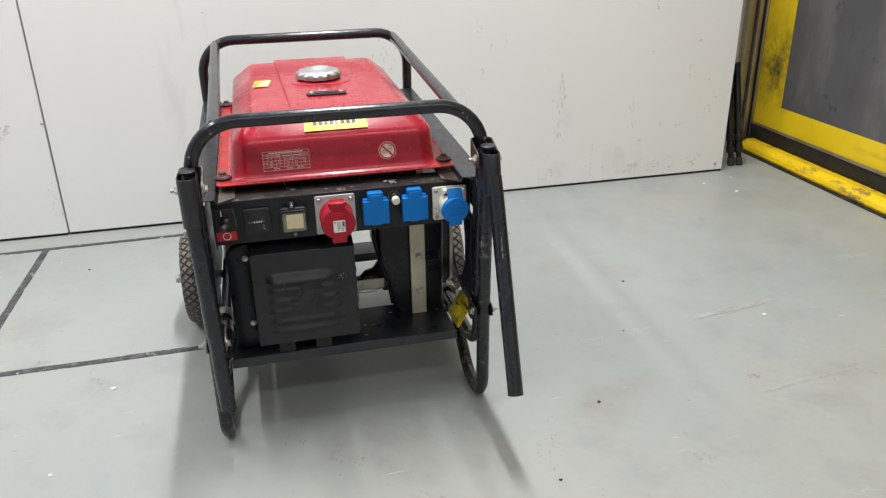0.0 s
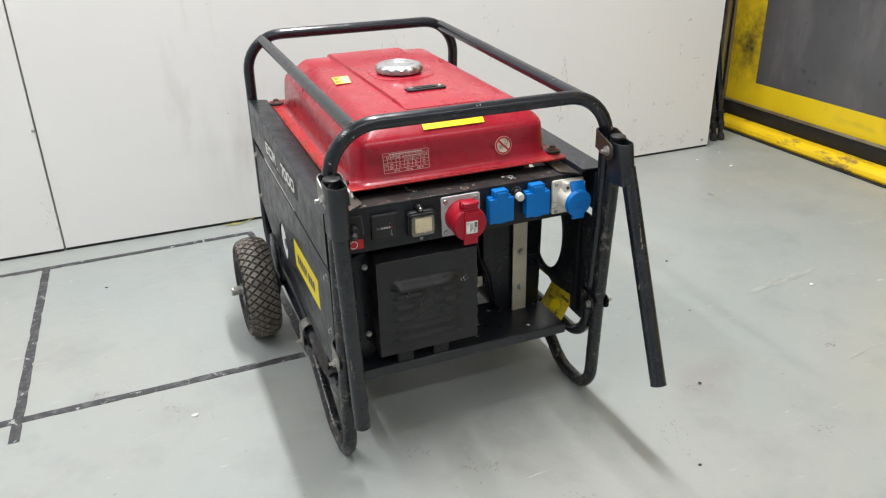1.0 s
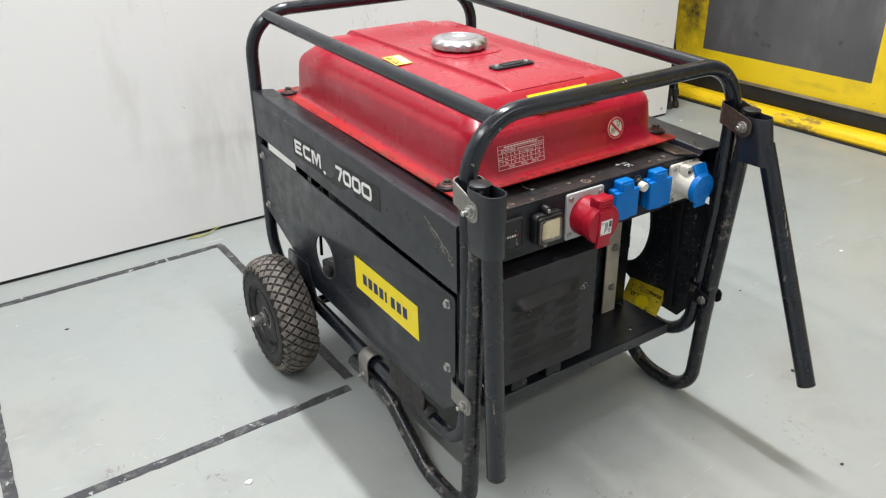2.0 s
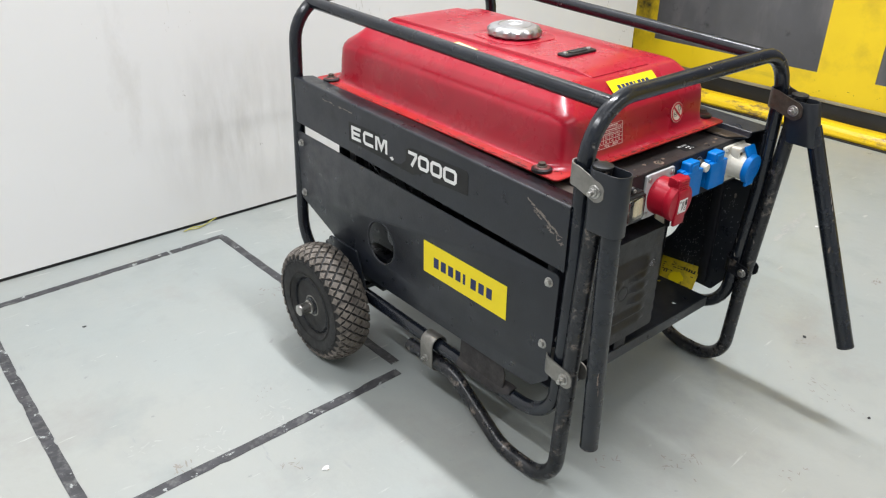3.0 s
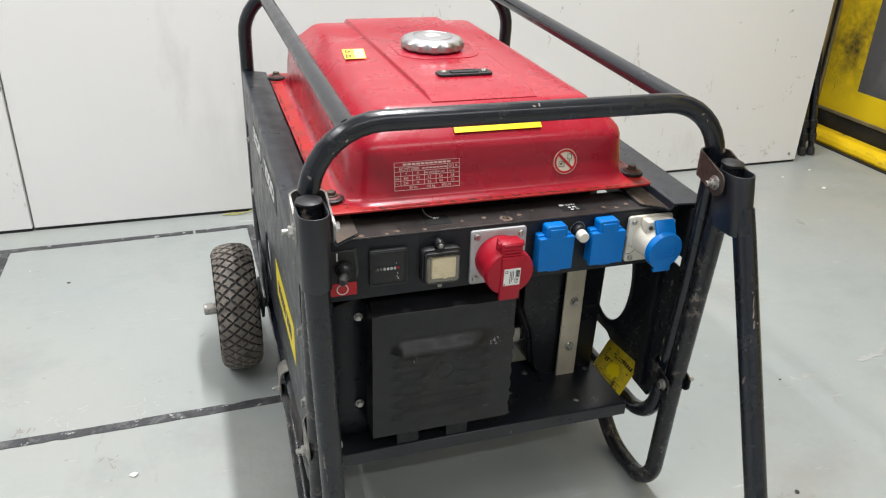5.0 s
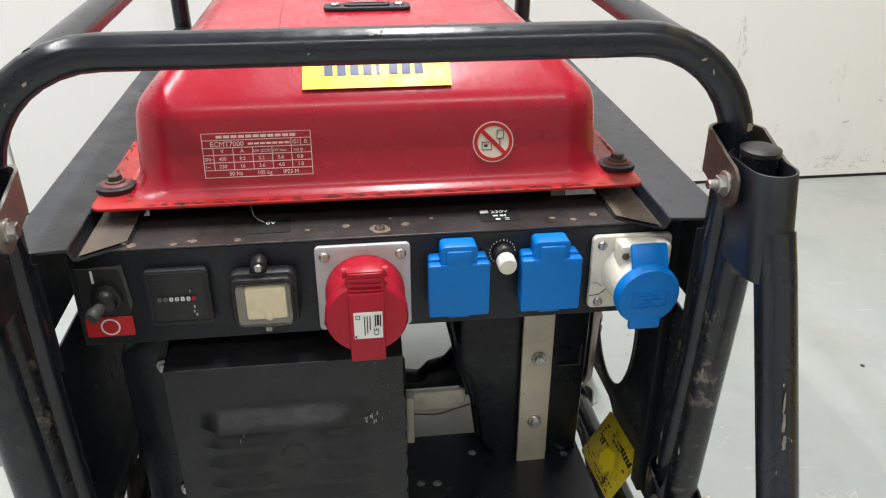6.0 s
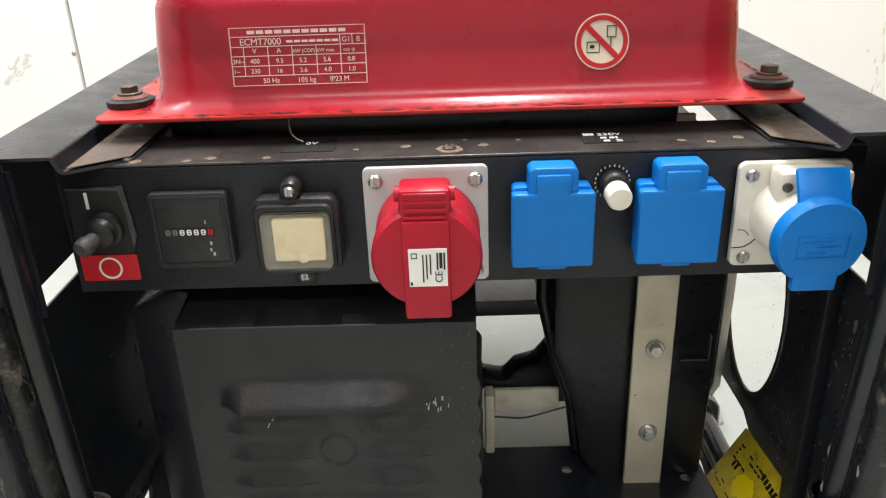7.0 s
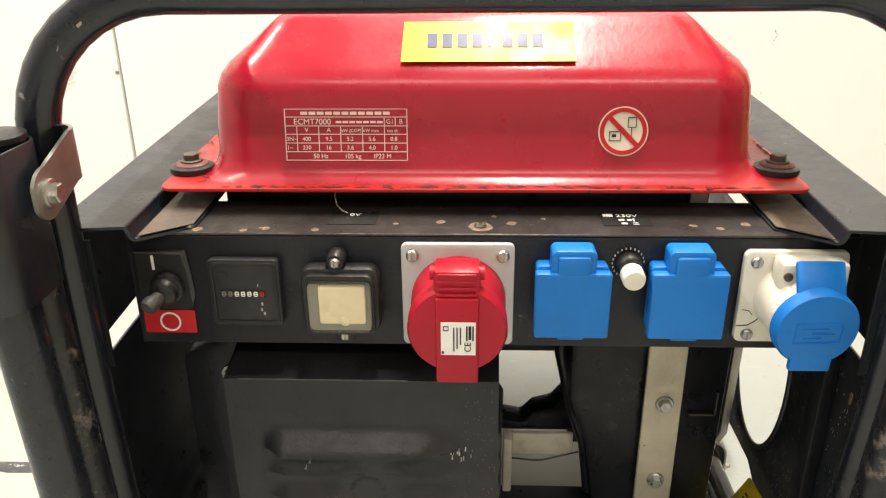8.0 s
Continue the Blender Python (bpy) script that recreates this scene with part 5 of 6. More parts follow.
def rating_plate():
    w, h = 0.0895, 0.0375
    o = tank_front(-0.1425, 0.5530)
    ob = part("rating_plate", blocks(o, [(0, w, 0, 0.012), (0, w, 0.988, 1.0), (0, 0.0006, 0, 1), (w - 0.0006, 0.0006, 0, 1), (0, w, 0.165, 0.178), (0, w, 0.335, 0.348), (0, w, 0.505, 0.518), (0, w, 0.665, 0.678),
                                       (0, w, 0.835, 0.848), (0.0085, 0.0005, 0.17, 0.67), (0.0245, 0.0005, 0.17, 0.67), (0.0405, 0.0005, 0.17, 0.67), (0.0565, 0.0005, 0.17, 0.67), (0.0725, 0.0005, 0.17, 0.84),
                                       (0.0805, 0.0005, 0.67, 0.84)], h), M_FADED, TANK, "rating plate printed in pale lines on red")

    def put(text, x, row, size=0.0046):
        part("lettering", letters(text, size, o @ Matrix.Translation((x, row * h, 0)), 0.0004), M_FADED, ob)

    part("print_bar", blocks(o, [(0.012 + 0.006 * k, 0.0048, 0.885, 0.945) for k in range(11)], h), M_FADED, ob)
    put("ECMT7000", 0.0065, 0.70, 0.0060)
    part("print_bar", blocks(o, [(0.0375 + 0.0050 * k, 0.0040, 0.725, 0.765) for k in range(7)], h), M_FADED, ob)
    put("G1", 0.0740, 0.715)
    put("B", 0.0835, 0.715)
    for k, word in enumerate(("V", "A", "kW (COP)", "kW max", "cos \u03c6")):
        put(word, (0.0145, 0.0305, 0.0412, 0.0572, 0.0745)[k], 0.555, 0.0046 if k in (0, 1) else 0.0033)
    for row, words in ((0.385, ("3N~", "400", "9.5", "5.2", "5.6", "0.8")), (0.215, ("1~", "230", "16", "3.6", "4.0", "1.0"))):
        for k, word in enumerate(words):
            put(word, (0.0008, 0.0125, 0.0295, 0.0450, 0.0610, 0.0770)[k], row, 0.0042)
    put("50 Hz", 0.020, 0.045)
    put("105 kg", 0.043, 0.045)
    put("IP23 M", 0.0645, 0.045)


rating_plate()


def prohibition():
    o = tank_front(0.102, 0.574)
    ob = part("prohibition_label", sheet([ring_pts(0, 0, 0.0178, None, 40)], 0.0004, o), M_CREAM, TANK, "round prohibition label with a red ring")
    o2 = o @ Matrix.Translation((0, 0, 0.0004))
    part("red_ring", sheet([ring_pts(0, 0, 0.0168, None, 40), ring_pts(0, 0, 0.0138, None, 40)[::-1]], 0.0004, o2), M_REDLAB, ob)
    part("red_bar", sheet([[(-0.0110, 0.0085), (-0.0085, 0.0110), (0.0110, -0.0085), (0.0085, -0.0110)]], 0.0004, o2 @ Matrix.Translation((0, 0, 0.0003))), M_REDLAB, ob)
    part("pictogram", blocks(o2, [(-0.010, 0.0085, -0.0068, -0.0063), (-0.010, 0.0085, -0.0002, 0.0003), (-0.010, 0.0005, -0.0068, 0.0003), (-0.002, 0.0005, -0.0068, 0.0003), (-0.008, 0.003, -0.004, -0.002),
                                  (0.003, 0.0060, 0.0098, 0.0103), (0.003, 0.0060, 0.0028, 0.0033), (0.003, 0.0005, 0.0030, 0.0100), (0.0087, 0.0005, 0.0030, 0.0100), (0.0055, 0.0005, -0.004, 0.003)], 1.0), M_BLACKPRINT, ob)


prohibition()

# yellow sticker on the sloping shoulder
rise = math.atan2(0.0262, 0.032)
o = Matrix.Translation((-0.0575, 0.0685, 0.6190)) @ Matrix.Rotation(rise - math.pi / 2, 4, "X") @ FRONT
part("sticker", sheet([[(0, 0.002), (0.125, 0.002), (0.125, 0.0398), (0.001, 0.0398)]], 0.0005, o @ Matrix.Translation((0, 0, 0.0018))), M_YEL, TANK, "yellow company sticker with a dark blue wordmark")
wordmark(o @ Matrix.Translation((0.0185, 0.0150, 0.0023)), 0.087, 0.0130, TANK)

# small warning label on the top
o = SLOPE @ Matrix.Translation((-0.148, 0.342, 0.6512))
warn = part("warning_label", sheet([[(0, 0), (0.034, 0), (0.0435, 0.063), (0.0065, 0.061)]], 0.0005, o), M_WARNY, TANK, "small worn yellow warning label")
over = o @ Matrix.Translation((0, 0, 0.0004))
part("blank_strip", sheet([[(0.0175, 0.003), (0.0325, 0.003), (0.040, 0.058), (0.0255, 0.057)]], 0.0004, over), M_CREAM, warn, "pale rubbed lower half of the label")
part("pictogram", sheet([[(0.0035, 0.006), (0.0155, 0.017), (0.0065, 0.028)], [(0.0060, 0.011), (0.0128, 0.017), (0.0078, 0.0235)][::-1]], 0.0004, over), M_BLACKPRINT, warn, "black warning triangle")
part("pictogram", sheet([[(0.0075, 0.034), (0.0185, 0.044), (0.0105, 0.055)], [(0.0095, 0.0385), (0.0158, 0.0442), (0.0112, 0.0505)][::-1]], 0.0004, over), M_BLACKPRINT, warn, "black warning triangle")
part("print_bar", blocks(over @ Matrix.Translation((0, 0, 0.0004)), [(0.020, 0.009, 0.010, 0.0115), (0.021, 0.009, 0.018, 0.0195), (0.022, 0.010, 0.026, 0.0275), (0.0235, 0.009, 0.036, 0.0375), (0.025, 0.009, 0.045, 0.0465)], 1.0), M_WARNY, warn)

# control panel


def control_panel():
    bm = sheet([round_rect(-0.246, 0.256, 0.430, 0.5147, 0.002)], 0.0022, front(0.0012), 0.0006)
    box(bm, -0.246, 0.256, 0.0005, 0.014, 0.4300, 0.4320)
    box(bm, -0.2475, -0.2455, 0.0, 0.12, 0.4300, 0.5147)
    box(bm, 0.2555, 0.2575, 0.0, 0.12, 0.4300, 0.5147)
    return part("control_panel", bm, M_PANEL, GEN, "dusty black control panel with sockets and switches")


PANEL = control_panel()
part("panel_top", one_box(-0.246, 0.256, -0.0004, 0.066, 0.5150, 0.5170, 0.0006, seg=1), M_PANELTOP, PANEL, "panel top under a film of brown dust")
for x, y in ((0.0, 0.014), (-0.205, 0.010), (0.208, 0.014)):
    slot_screw((x, y, 0.5168), (0, 0, 1), 0.0045, PANEL, M_DARKBOLT)
for x, y, r in ((-0.028, 0.022, 0.0035), (0.022, 0.020, 0.0035), (0.045, 0.03, 0.002), (-0.115, 0.006, 0.003), (-0.15, 0.008, 0.003), (0.185, 0.02, 0.0035), (0.0, 0.0135, 0.0085), (0.01, 0.034, 0.0018), (-0.165, 0.004, 0.0028), (-0.198, 0.006, 0.004), (0.165, 0.012, 0.003), (0.148, 0.017, 0.0028), (-0.06, 0.018, 0.0022)):
    part("rust_spot", sheet([[(x + r * (1 + 0.4 * noise.noise((a, x * 50, 1))) * math.cos(a), y + r * (1 + 0.4 * noise.noise((a + 3, x * 50, 1))) * math.sin(a)) for a in np.linspace(0, 2 * math.pi, 13)[:-1]]], 0.0003,
                             Matrix.Translation((0, 0, 0.5171))), M_RUST, PANEL)


def top_label(x, text, lines):
    o = Matrix.Translation((x, 0.016, 0.5173))
    lab = part("label", sheet([[(0, 0), (0.034, 0), (0.034, 0.024), (0, 0.024)]], 0.0004, o), M_BLACKPRINT, PANEL, "small black label with white print")
    part("lettering", letters(text, 0.0075, o @ Matrix.Translation((0.011, 0.0165, 0.0004)), 0.0003), M_WHITE, lab)
    if lines:
        part("print_bar", blocks(o @ Matrix.Translation((0, 0, 0.0004)), [(0.002, 0.007, 0.017, 0.022), (0.012, 0.004, 0.009, 0.0115), (0.018, 0.003, 0.009, 0.0115), (0.022, 0.001, 0.008, 0.0125),
                                                                            (0.013, 0.004, 0.002, 0.0045), (0.021, 0.004, 0.0015, 0.002), (0.021, 0.004, 0.0045, 0.005)], 1.0), M_WHITE, lab)


top_label(0.086, "230V", True)
top_label(-0.108, " 0V", False)
part("wire_end", one_tube([(-0.107, 0.050, 0.534), (-0.1068, 0.045, 0.528), (-0.1050, 0.040, 0.5235), (-0.1005, 0.036, 0.5205), (-0.0960, 0.034, 0.5192)], 0.0005, 0.004, n=8), M_BEDGREY, PANEL, "thin grey wire end hanging from under the tank")

# on-off switch


def toggle():
    lab = part("switch_plate", sheet([soften_corners([(-0.2435, 0.4575), (-0.2065, 0.4575), (-0.2065, 0.504), (-0.2425, 0.503)], 0.002)], 0.0008, front(-0.0006)), M_BLACKPRINT, GEN, "black switch plate with a rubber-booted toggle")
    part("mark", one_box(-0.2315, -0.2297, -0.0017, -0.0010, 0.489, 0.500), M_WHITE, lab, "white on mark")
    red = part("off_label", sheet([soften_corners([(-0.2435, 0.4385), (-0.206, 0.4385), (-0.206, 0.4568), (-0.2435, 0.4568)], 0.0012)], 0.0008, front(-0.0006)), M_REDLAB, lab, "red off label with a white ring")
    part("ring", sheet([ring_pts(-0.2245, 0.4476, 0.0077), ring_pts(-0.2245, 0.4476, 0.0064)[::-1]], 0.0004, front(-0.0013)), M_WHITE, red)
    m = axis_pose((-0.222, -0.001, 0.4760), (-0.05, -1, -0.12))
    part("boot", one_lathe([(0.0118, 0), (0.0118, 0.004), (0.0098, 0.005), (0.0106, 0.007), (0.0092, 0.009), (0.0092, 0.0115), (0.0062, 0.0140)], m, 28), M_BLACKPL, lab, "ribbed black rubber boot")
    part("lever", one_lathe([(0.0046, 0), (0.0050, 0.010), (0.0060, 0.012), (0.0060, 0.0160), (0.0048, 0.0188), (0.002, 0.0195)], axis_pose((-0.2225, -0.009, 0.4750), (-0.34, -0.9, -0.22)), 20), M_DUSTPL, lab, "dusty grey-black lever cap")
    # torn film along the plate's upper edge
    part("torn_film", sheet([[(-0.2430, 0.5030), (-0.2330, 0.5022), (-0.2210, 0.5034), (-0.2120, 0.5026), (-0.2062, 0.5045), (-0.2030, 0.4700), (-0.2062, 0.4610), (-0.2072, 0.4860), (-0.2100, 0.5008), (-0.2250, 0.5012), (-0.2430, 0.5018)]], 0.0005, front(-0.0014)), M_DUSTPL, lab, "curling torn film edge")


toggle()


def hour_meter():
    ob = part("hour_meter", sheet([round_rect(-0.1905, -0.1400, 0.4485, 0.4995, 0.004)], 0.007, front(-0.0035), 0.0012), M_METER, GEN, "black square hour meter with white digits")
    part("bezel", sheet([round_rect(-0.1885, -0.1420, 0.4505, 0.4975, 0.003), round_rect(-0.1865, -0.1440, 0.4525, 0.4955, 0.002)[::-1]], 0.0012, front(-0.0074), 0.0003), M_BLACKPL, ob)
    part("dot", sheet([ring_pts(-0.1800, 0.4872, 0.0031)], 0.0004, front(-0.0072)), M_BLACKPRINT, ob)
    part("counter_window", one_box(-0.1830, -0.1510, -0.0076, -0.0070, 0.4710, 0.4760), M_BLACKPRINT, ob)
    for k in range(7):
        x = -0.1822 + 0.0045 * k
        part("digit", sheet([round_rect(x + 0.0006, x + 0.0036, 0.4716, 0.4755, 0.0012), round_rect(x + 0.0014, x + 0.0028, 0.4738, 0.4748, 0.0004)[::-1], round_rect(x + 0.0014, x + 0.0028, 0.4722, 0.4732, 0.0004)[::-1]],
                                       0.0003, front(-0.0078)), M_BEDGREY if k < 2 else (M_REDLAB if k == 6 else M_WHITE), ob)
    for x, z, w in ((-0.1545, 0.4645, 0.0012), (-0.1550, 0.4600, 0.001), (-0.1535, 0.4570, 0.0014), (-0.1560, 0.4790, 0.0006)):
        part("scuff", one_box(x, x + w, -0.0073, -0.0070, z, z + 0.0022), M_GREYPL, ob)


hour_meter()


def breaker():
    ob = part("breaker", sheet([round_rect(-0.1240, -0.0695, 0.4460, 0.4965, 0.008)], 0.014, front(-0.0070), 0.003), M_BLACKPL, GEN, "black circuit breaker housing with a clouded window")
    for x, z in ((-0.0990, 0.5005), (-0.0965, 0.4400)):
        part("ear", one_lathe([(0.0068, 0), (0.0068, 0.011 if z > 0.47 else 0.004), (0.0055, 0.013 if z > 0.47 else 0.005)], axis_pose((x, -0.0005, z), (0, -1, 0)), 22), M_BLACKPL, ob)
        slot_screw((x, -0.0132 if z > 0.47 else -0.0052, z), (0, -1, 0), 0.0036, ob)
    part("inner_frame", sheet([round_rect(-0.1215, -0.0725, 0.4480, 0.4935, 0.006), round_rect(-0.1182, -0.0748, 0.4508, 0.4890, 0.004)[::-1]], 0.006, front(-0.0165), 0.0012), M_BLACKPL, ob)
    part("rocker_bed", sheet([round_rect(-0.1180, -0.0750, 0.4510, 0.4888, 0.003)], 0.002, front(-0.0148)), M_BEDGREY, ob, "grey bed behind the window")
    part("rocker", sheet([round_rect(-0.1108, -0.0795, 0.4560, 0.4845, 0.002)], 0.003, front(-0.0166), 0.0010), M_ROCKER, ob, "cream breaker rocker")
    part("rocker_dot", one_lathe([(0.0035, 0), (0.0035, 0.0006), (0.0025, 0.0010)], axis_pose((-0.0935, -0.0181, 0.4585), (0, -1, 0)), 20), M_ROCKER, ob)
    pane = part("window", sheet([round_rect(-0.1180, -0.0750, 0.4510, 0.4888, 0.004)], 0.0012, front(-0.0204), 0.0003), M_CLEAR, ob, "yellowed clear plastic window")
    pane.visible_shadow = False


breaker()

# red three-phase socket


def red_socket():
    ob = part("red_socket", sheet([round_rect(-0.0545, 0.0235, 0.4335, 0.5115, 0.004)], 0.005, front(-0.0027), 0.001), M_GREYPL, GEN, "red industrial socket on a light grey flange, lid closed")
    for x in (-0.0465, 0.0155):
        for z in (0.4415, 0.5030):
            slot_screw((x, -0.0052, z), (0, -1, 0), 0.0046, ob)
    way = Vector((0, -1, -0.05)).normalized()
    c = Vector((-0.0150, -0.004, 0.4700))
    m = axis_pose(c, way)
    part("barrel", one_lathe([(0.0330, 0), (0.0328, 0.010), (0.0318, 0.013), (0.0316, 0.034), (0.0316, 0.036)], m, 48), M_REDPL, ob)
    lid = part("lid", one_lathe([(0.0315, 0.030), (0.0330, 0.032), (0.0330, 0.0415), (0.0313, 0.0445), (0.015, 0.0462)], m, 56), M_REDPL, ob, "round red plastic lid")
    # hinge and strap over the lid
    bm = bmesh.new()
    face = Matrix.Translation(c + way * 0.0462) @ Matrix.Rotation(math.atan(0.05), 4, "X") @ FRONT
    box(bm, -0.0140, 0.0140, -0.0380, 0.026, -0.004, 0.0022, 0.0018, face)
    part("lid_strap", bm, M_REDPL, lid)
    bm = bmesh.new()
    box(bm, -0.0150, 0.0150, 0.020, 0.0440, -0.024, -0.0015, 0.003, face)
    for k in range(4):
        box(bm, -0.0125, 0.0125, 0.0265 + 0.0045 * k, 0.0288 + 0.0045 * k, -0.003, 0.0005 - 0.0004 * k, 0.0008, face)
    part("thumb_grip", bm, M_REDPL, lid, "ribbed red thumb grip")
    part("hinge_pin", one_tube([face @ Vector((-0.0175, 0.039, -0.010)), face @ Vector((0.0175, 0.039, -0.010))], 0.0045), M_REDPL, ob)
    bm = bmesh.new()
    box(bm, -0.0105, 0.0120, -0.0150, 0.0095, 0.0023, 0.0029, 0, face)
    part("label", bm, M_WHITE, lid, "white printed label")
    bm = bmesh.new()
    for x, w, lo, hi in ((0.0068, 0.0010, -0.0160, -0.0050), (0.0084, 0.0018, -0.0150, -0.0050), (0.0108, 0.0010, -0.0160, -0.0050), (-0.0015, 0.0008, -0.024, -0.006), (0.0006, 0.0008, -0.022, -0.006),
                         (0.0028, 0.0008, -0.019, -0.006), (-0.0080, 0.0035, -0.0085, -0.0080), (-0.0080, 0.0035, -0.0055, -0.0050), (-0.0080, 0.0005, -0.0085, -0.0050), (-0.0050, 0.0005, -0.0085, -0.0050),
                         (-0.0090, 0.0014, -0.026, -0.024)):
        box(bm, x - 0.001, x - 0.001 + w, lo + 0.0120, hi + 0.0120, 0.0029, 0.0032, 0, face)
    part("print_bar", bm, M_BLACKPRINT, lid)
    part("lettering", letters("CE", 0.0062, face @ Matrix.Translation((0.0090, -0.0125, 0.0031)) @ Matrix.Rotation(radians(90), 4, "Z"), 0.0003), M_BLACKPRINT, lid)


red_socket()


def blue_outlet(x0, x1):
    ob = part("blue_outlet", sheet([round_rect(x0, x1, 0.4485, 0.4985, 0.003)], 0.012, front(-0.006), 0.001), M_BLUEPL, GEN, "blue household outlet with a closed spring lid")
    lid = part("lid", sheet([round_rect(x0 - 0.001, x1 + 0.001, 0.4477, 0.4968, 0.002)], 0.009, front(-0.0165), 0.002), M_BLUEPL, ob)
    cx = (x0 + x1) / 2
    part("hinge", sheet([round_rect(cx - 0.0150, cx + 0.0150, 0.4930, 0.5122, 0.004), round_rect(cx - 0.0115, cx + 0.0115, 0.4920, 0.5092, 0.0008)[::-1]], 0.018, front(-0.0095), 0.0014), M_BLUEPL, ob)
    part("lid_tongue", one_box(cx - 0.0110, cx + 0.0110, -0.0208, -0.010, 0.4920, 0.5086, 0.0022), M_BLUEPL, lid)
    part("hinge_pin", one_tube([(cx - 0.0140, -0.0115, 0.5072), (cx + 0.0140, -0.0115, 0.5072)], 0.0030), M_BLUEPL, ob)
    bm = one_box(cx - 0.009, cx + 0.009, -0.0190, -0.0125, 0.4455, 0.4490, 0.0012)
    part("thumb_tab", bm, M_BLUEPL, lid)


blue_outlet(0.0380, 0.0872)
blue_outlet(0.1158, 0.1650)


def fuse():
    ob = part("fuse_holder", one_lathe([(0.0092, 0), (0.0092, 0.005), (0.0086, 0.008), (0.0075, 0.009)], axis_pose((0.1020, -0.0005, 0.4955), (0, -1, 0)), 30), M_BLACKPL, GEN, "fuse holder with a white push knob")
    part("knob", one_lathe([(0.0080, 0.003), (0.0078, 0.015), (0.0070, 0.017), (0.004, 0.0176)], axis_pose((0.1025, -0.003, 0.4930), (0.03, -1, -0.1)), 30), M_WHITEPL, ob, "white push knob")
    part("print_bar", blocks(front(-0.0010) @ Matrix.Translation((0.1015, 0.4965, 0)), [(0.0108 * math.cos(a) - 0.0004, 0.0008, 0.0108 * math.sin(a) - 0.0007, 0.0108 * math.sin(a) + 0.0007) for a in np.linspace(0.1, 4.0, 15)], 1.0), M_GREYPL, ob)


fuse()


def blue_socket():
    ob = part("blue_socket", sheet([round_rect(0.1785, 0.2480, 0.4385, 0.5080, 0.005)], 0.006, front(-0.0032), 0.0015), M_WHITEPL, GEN, "blue-capped single-phase socket on a cream white flange")
    for x, z in ((0.1865, 0.5000), (0.1870, 0.4450), (0.2405, 0.5000), (0.2405, 0.4455)):
        slot_screw((x, -0.0062, z), (0, -1, 0), 0.0042, ob)
    part("crack", one_tube([(0.1792, -0.0062, 0.4515), (0.1865, -0.0063, 0.4520), (0.1905, -0.0063, 0.4545), (0.1945, -0.0063, 0.4585)], 0.0004, 0.0, n=6), M_BLACKPRINT, ob, "thin crack in the plastic")
    part("crack", one_tube([(0.1815, -0.0063, 0.4640), (0.1860, -0.0063, 0.4635), (0.1890, -0.0063, 0.4600)], 0.0003, 0.0, n=6), M_DUST, ob, "thin crack in the plastic")
    way = Vector((0.04, -1, -0.08)).normalized()
    c = Vector((0.2145, -0.004, 0.4730))
    m = axis_pose(c, way)
    part("barrel", one_lathe([(0.0270, 0), (0.0250, 0.010), (0.0248, 0.034), (0.0250, 0.036)], m, 44), M_WHITEPL, ob, "cream white socket barrel")
    lid = part("lid", one_lathe([(0.0255, 0.031), (0.0272, 0.033), (0.0272, 0.040), (0.0258, 0.0425), (0.012, 0.0436)], m, 52), M_BLUEPL, ob, "round blue plastic lid")
    face = Matrix.Translation(c + way * 0.0436) @ Matrix.Rotation(math.atan(0.08), 4, "X") @ FRONT
    part("hinge_block", one_box(0.1965, 0.2405, -0.025, -0.006, 0.4855, 0.5068, 0.003), M_WHITEPL, ob)
    part("hinge_block_screw", one_lathe([(0.003, 0), (0.003, 0.0015), (0.002, 0.002)], axis_pose((0.2005, -0.025, 0.498), (0, -1, 0)), 14), M_DARKBOLT, ob)
    bm = bmesh.new()
    box(bm, -0.0155, 0.0155, 0.0, 0.030, -0.005, 0.0, 0.0022, face @ Matrix.Translation((0.001, 0.016, -0.0035)) @ Matrix.Rotation(radians(-32), 4, "X"))
    part("thumb_tab", one_box(-0.0135, 0.0135, -0.0318, -0.018, -0.006, -0.0006, 0.0018, m=face), M_BLUEPL, lid)
    part("lid_strap", bm, M_BLUEPL, lid)
    bm = bmesh.new()
    for q in ((-0.015, 0.015, 0.0060, 0.0064), (-0.015, 0.015, -0.0085, -0.0081), (-0.015, -0.0146, -0.0085, 0.0064), (0.0146, 0.015, -0.0085, 0.0064), (-0.011, 0.006, 0.0015, 0.0024), (-0.004, 0.010, -0.002, -0.0012), (-0.009, 0.002, -0.0055, -0.0048)):
        box(bm, *q, 0.0, 0.0008, 0, face)
    part("relief", bm, M_BLUEPL, lid, "moulded relief frame")


blue_socket()

# engine room behind the panel


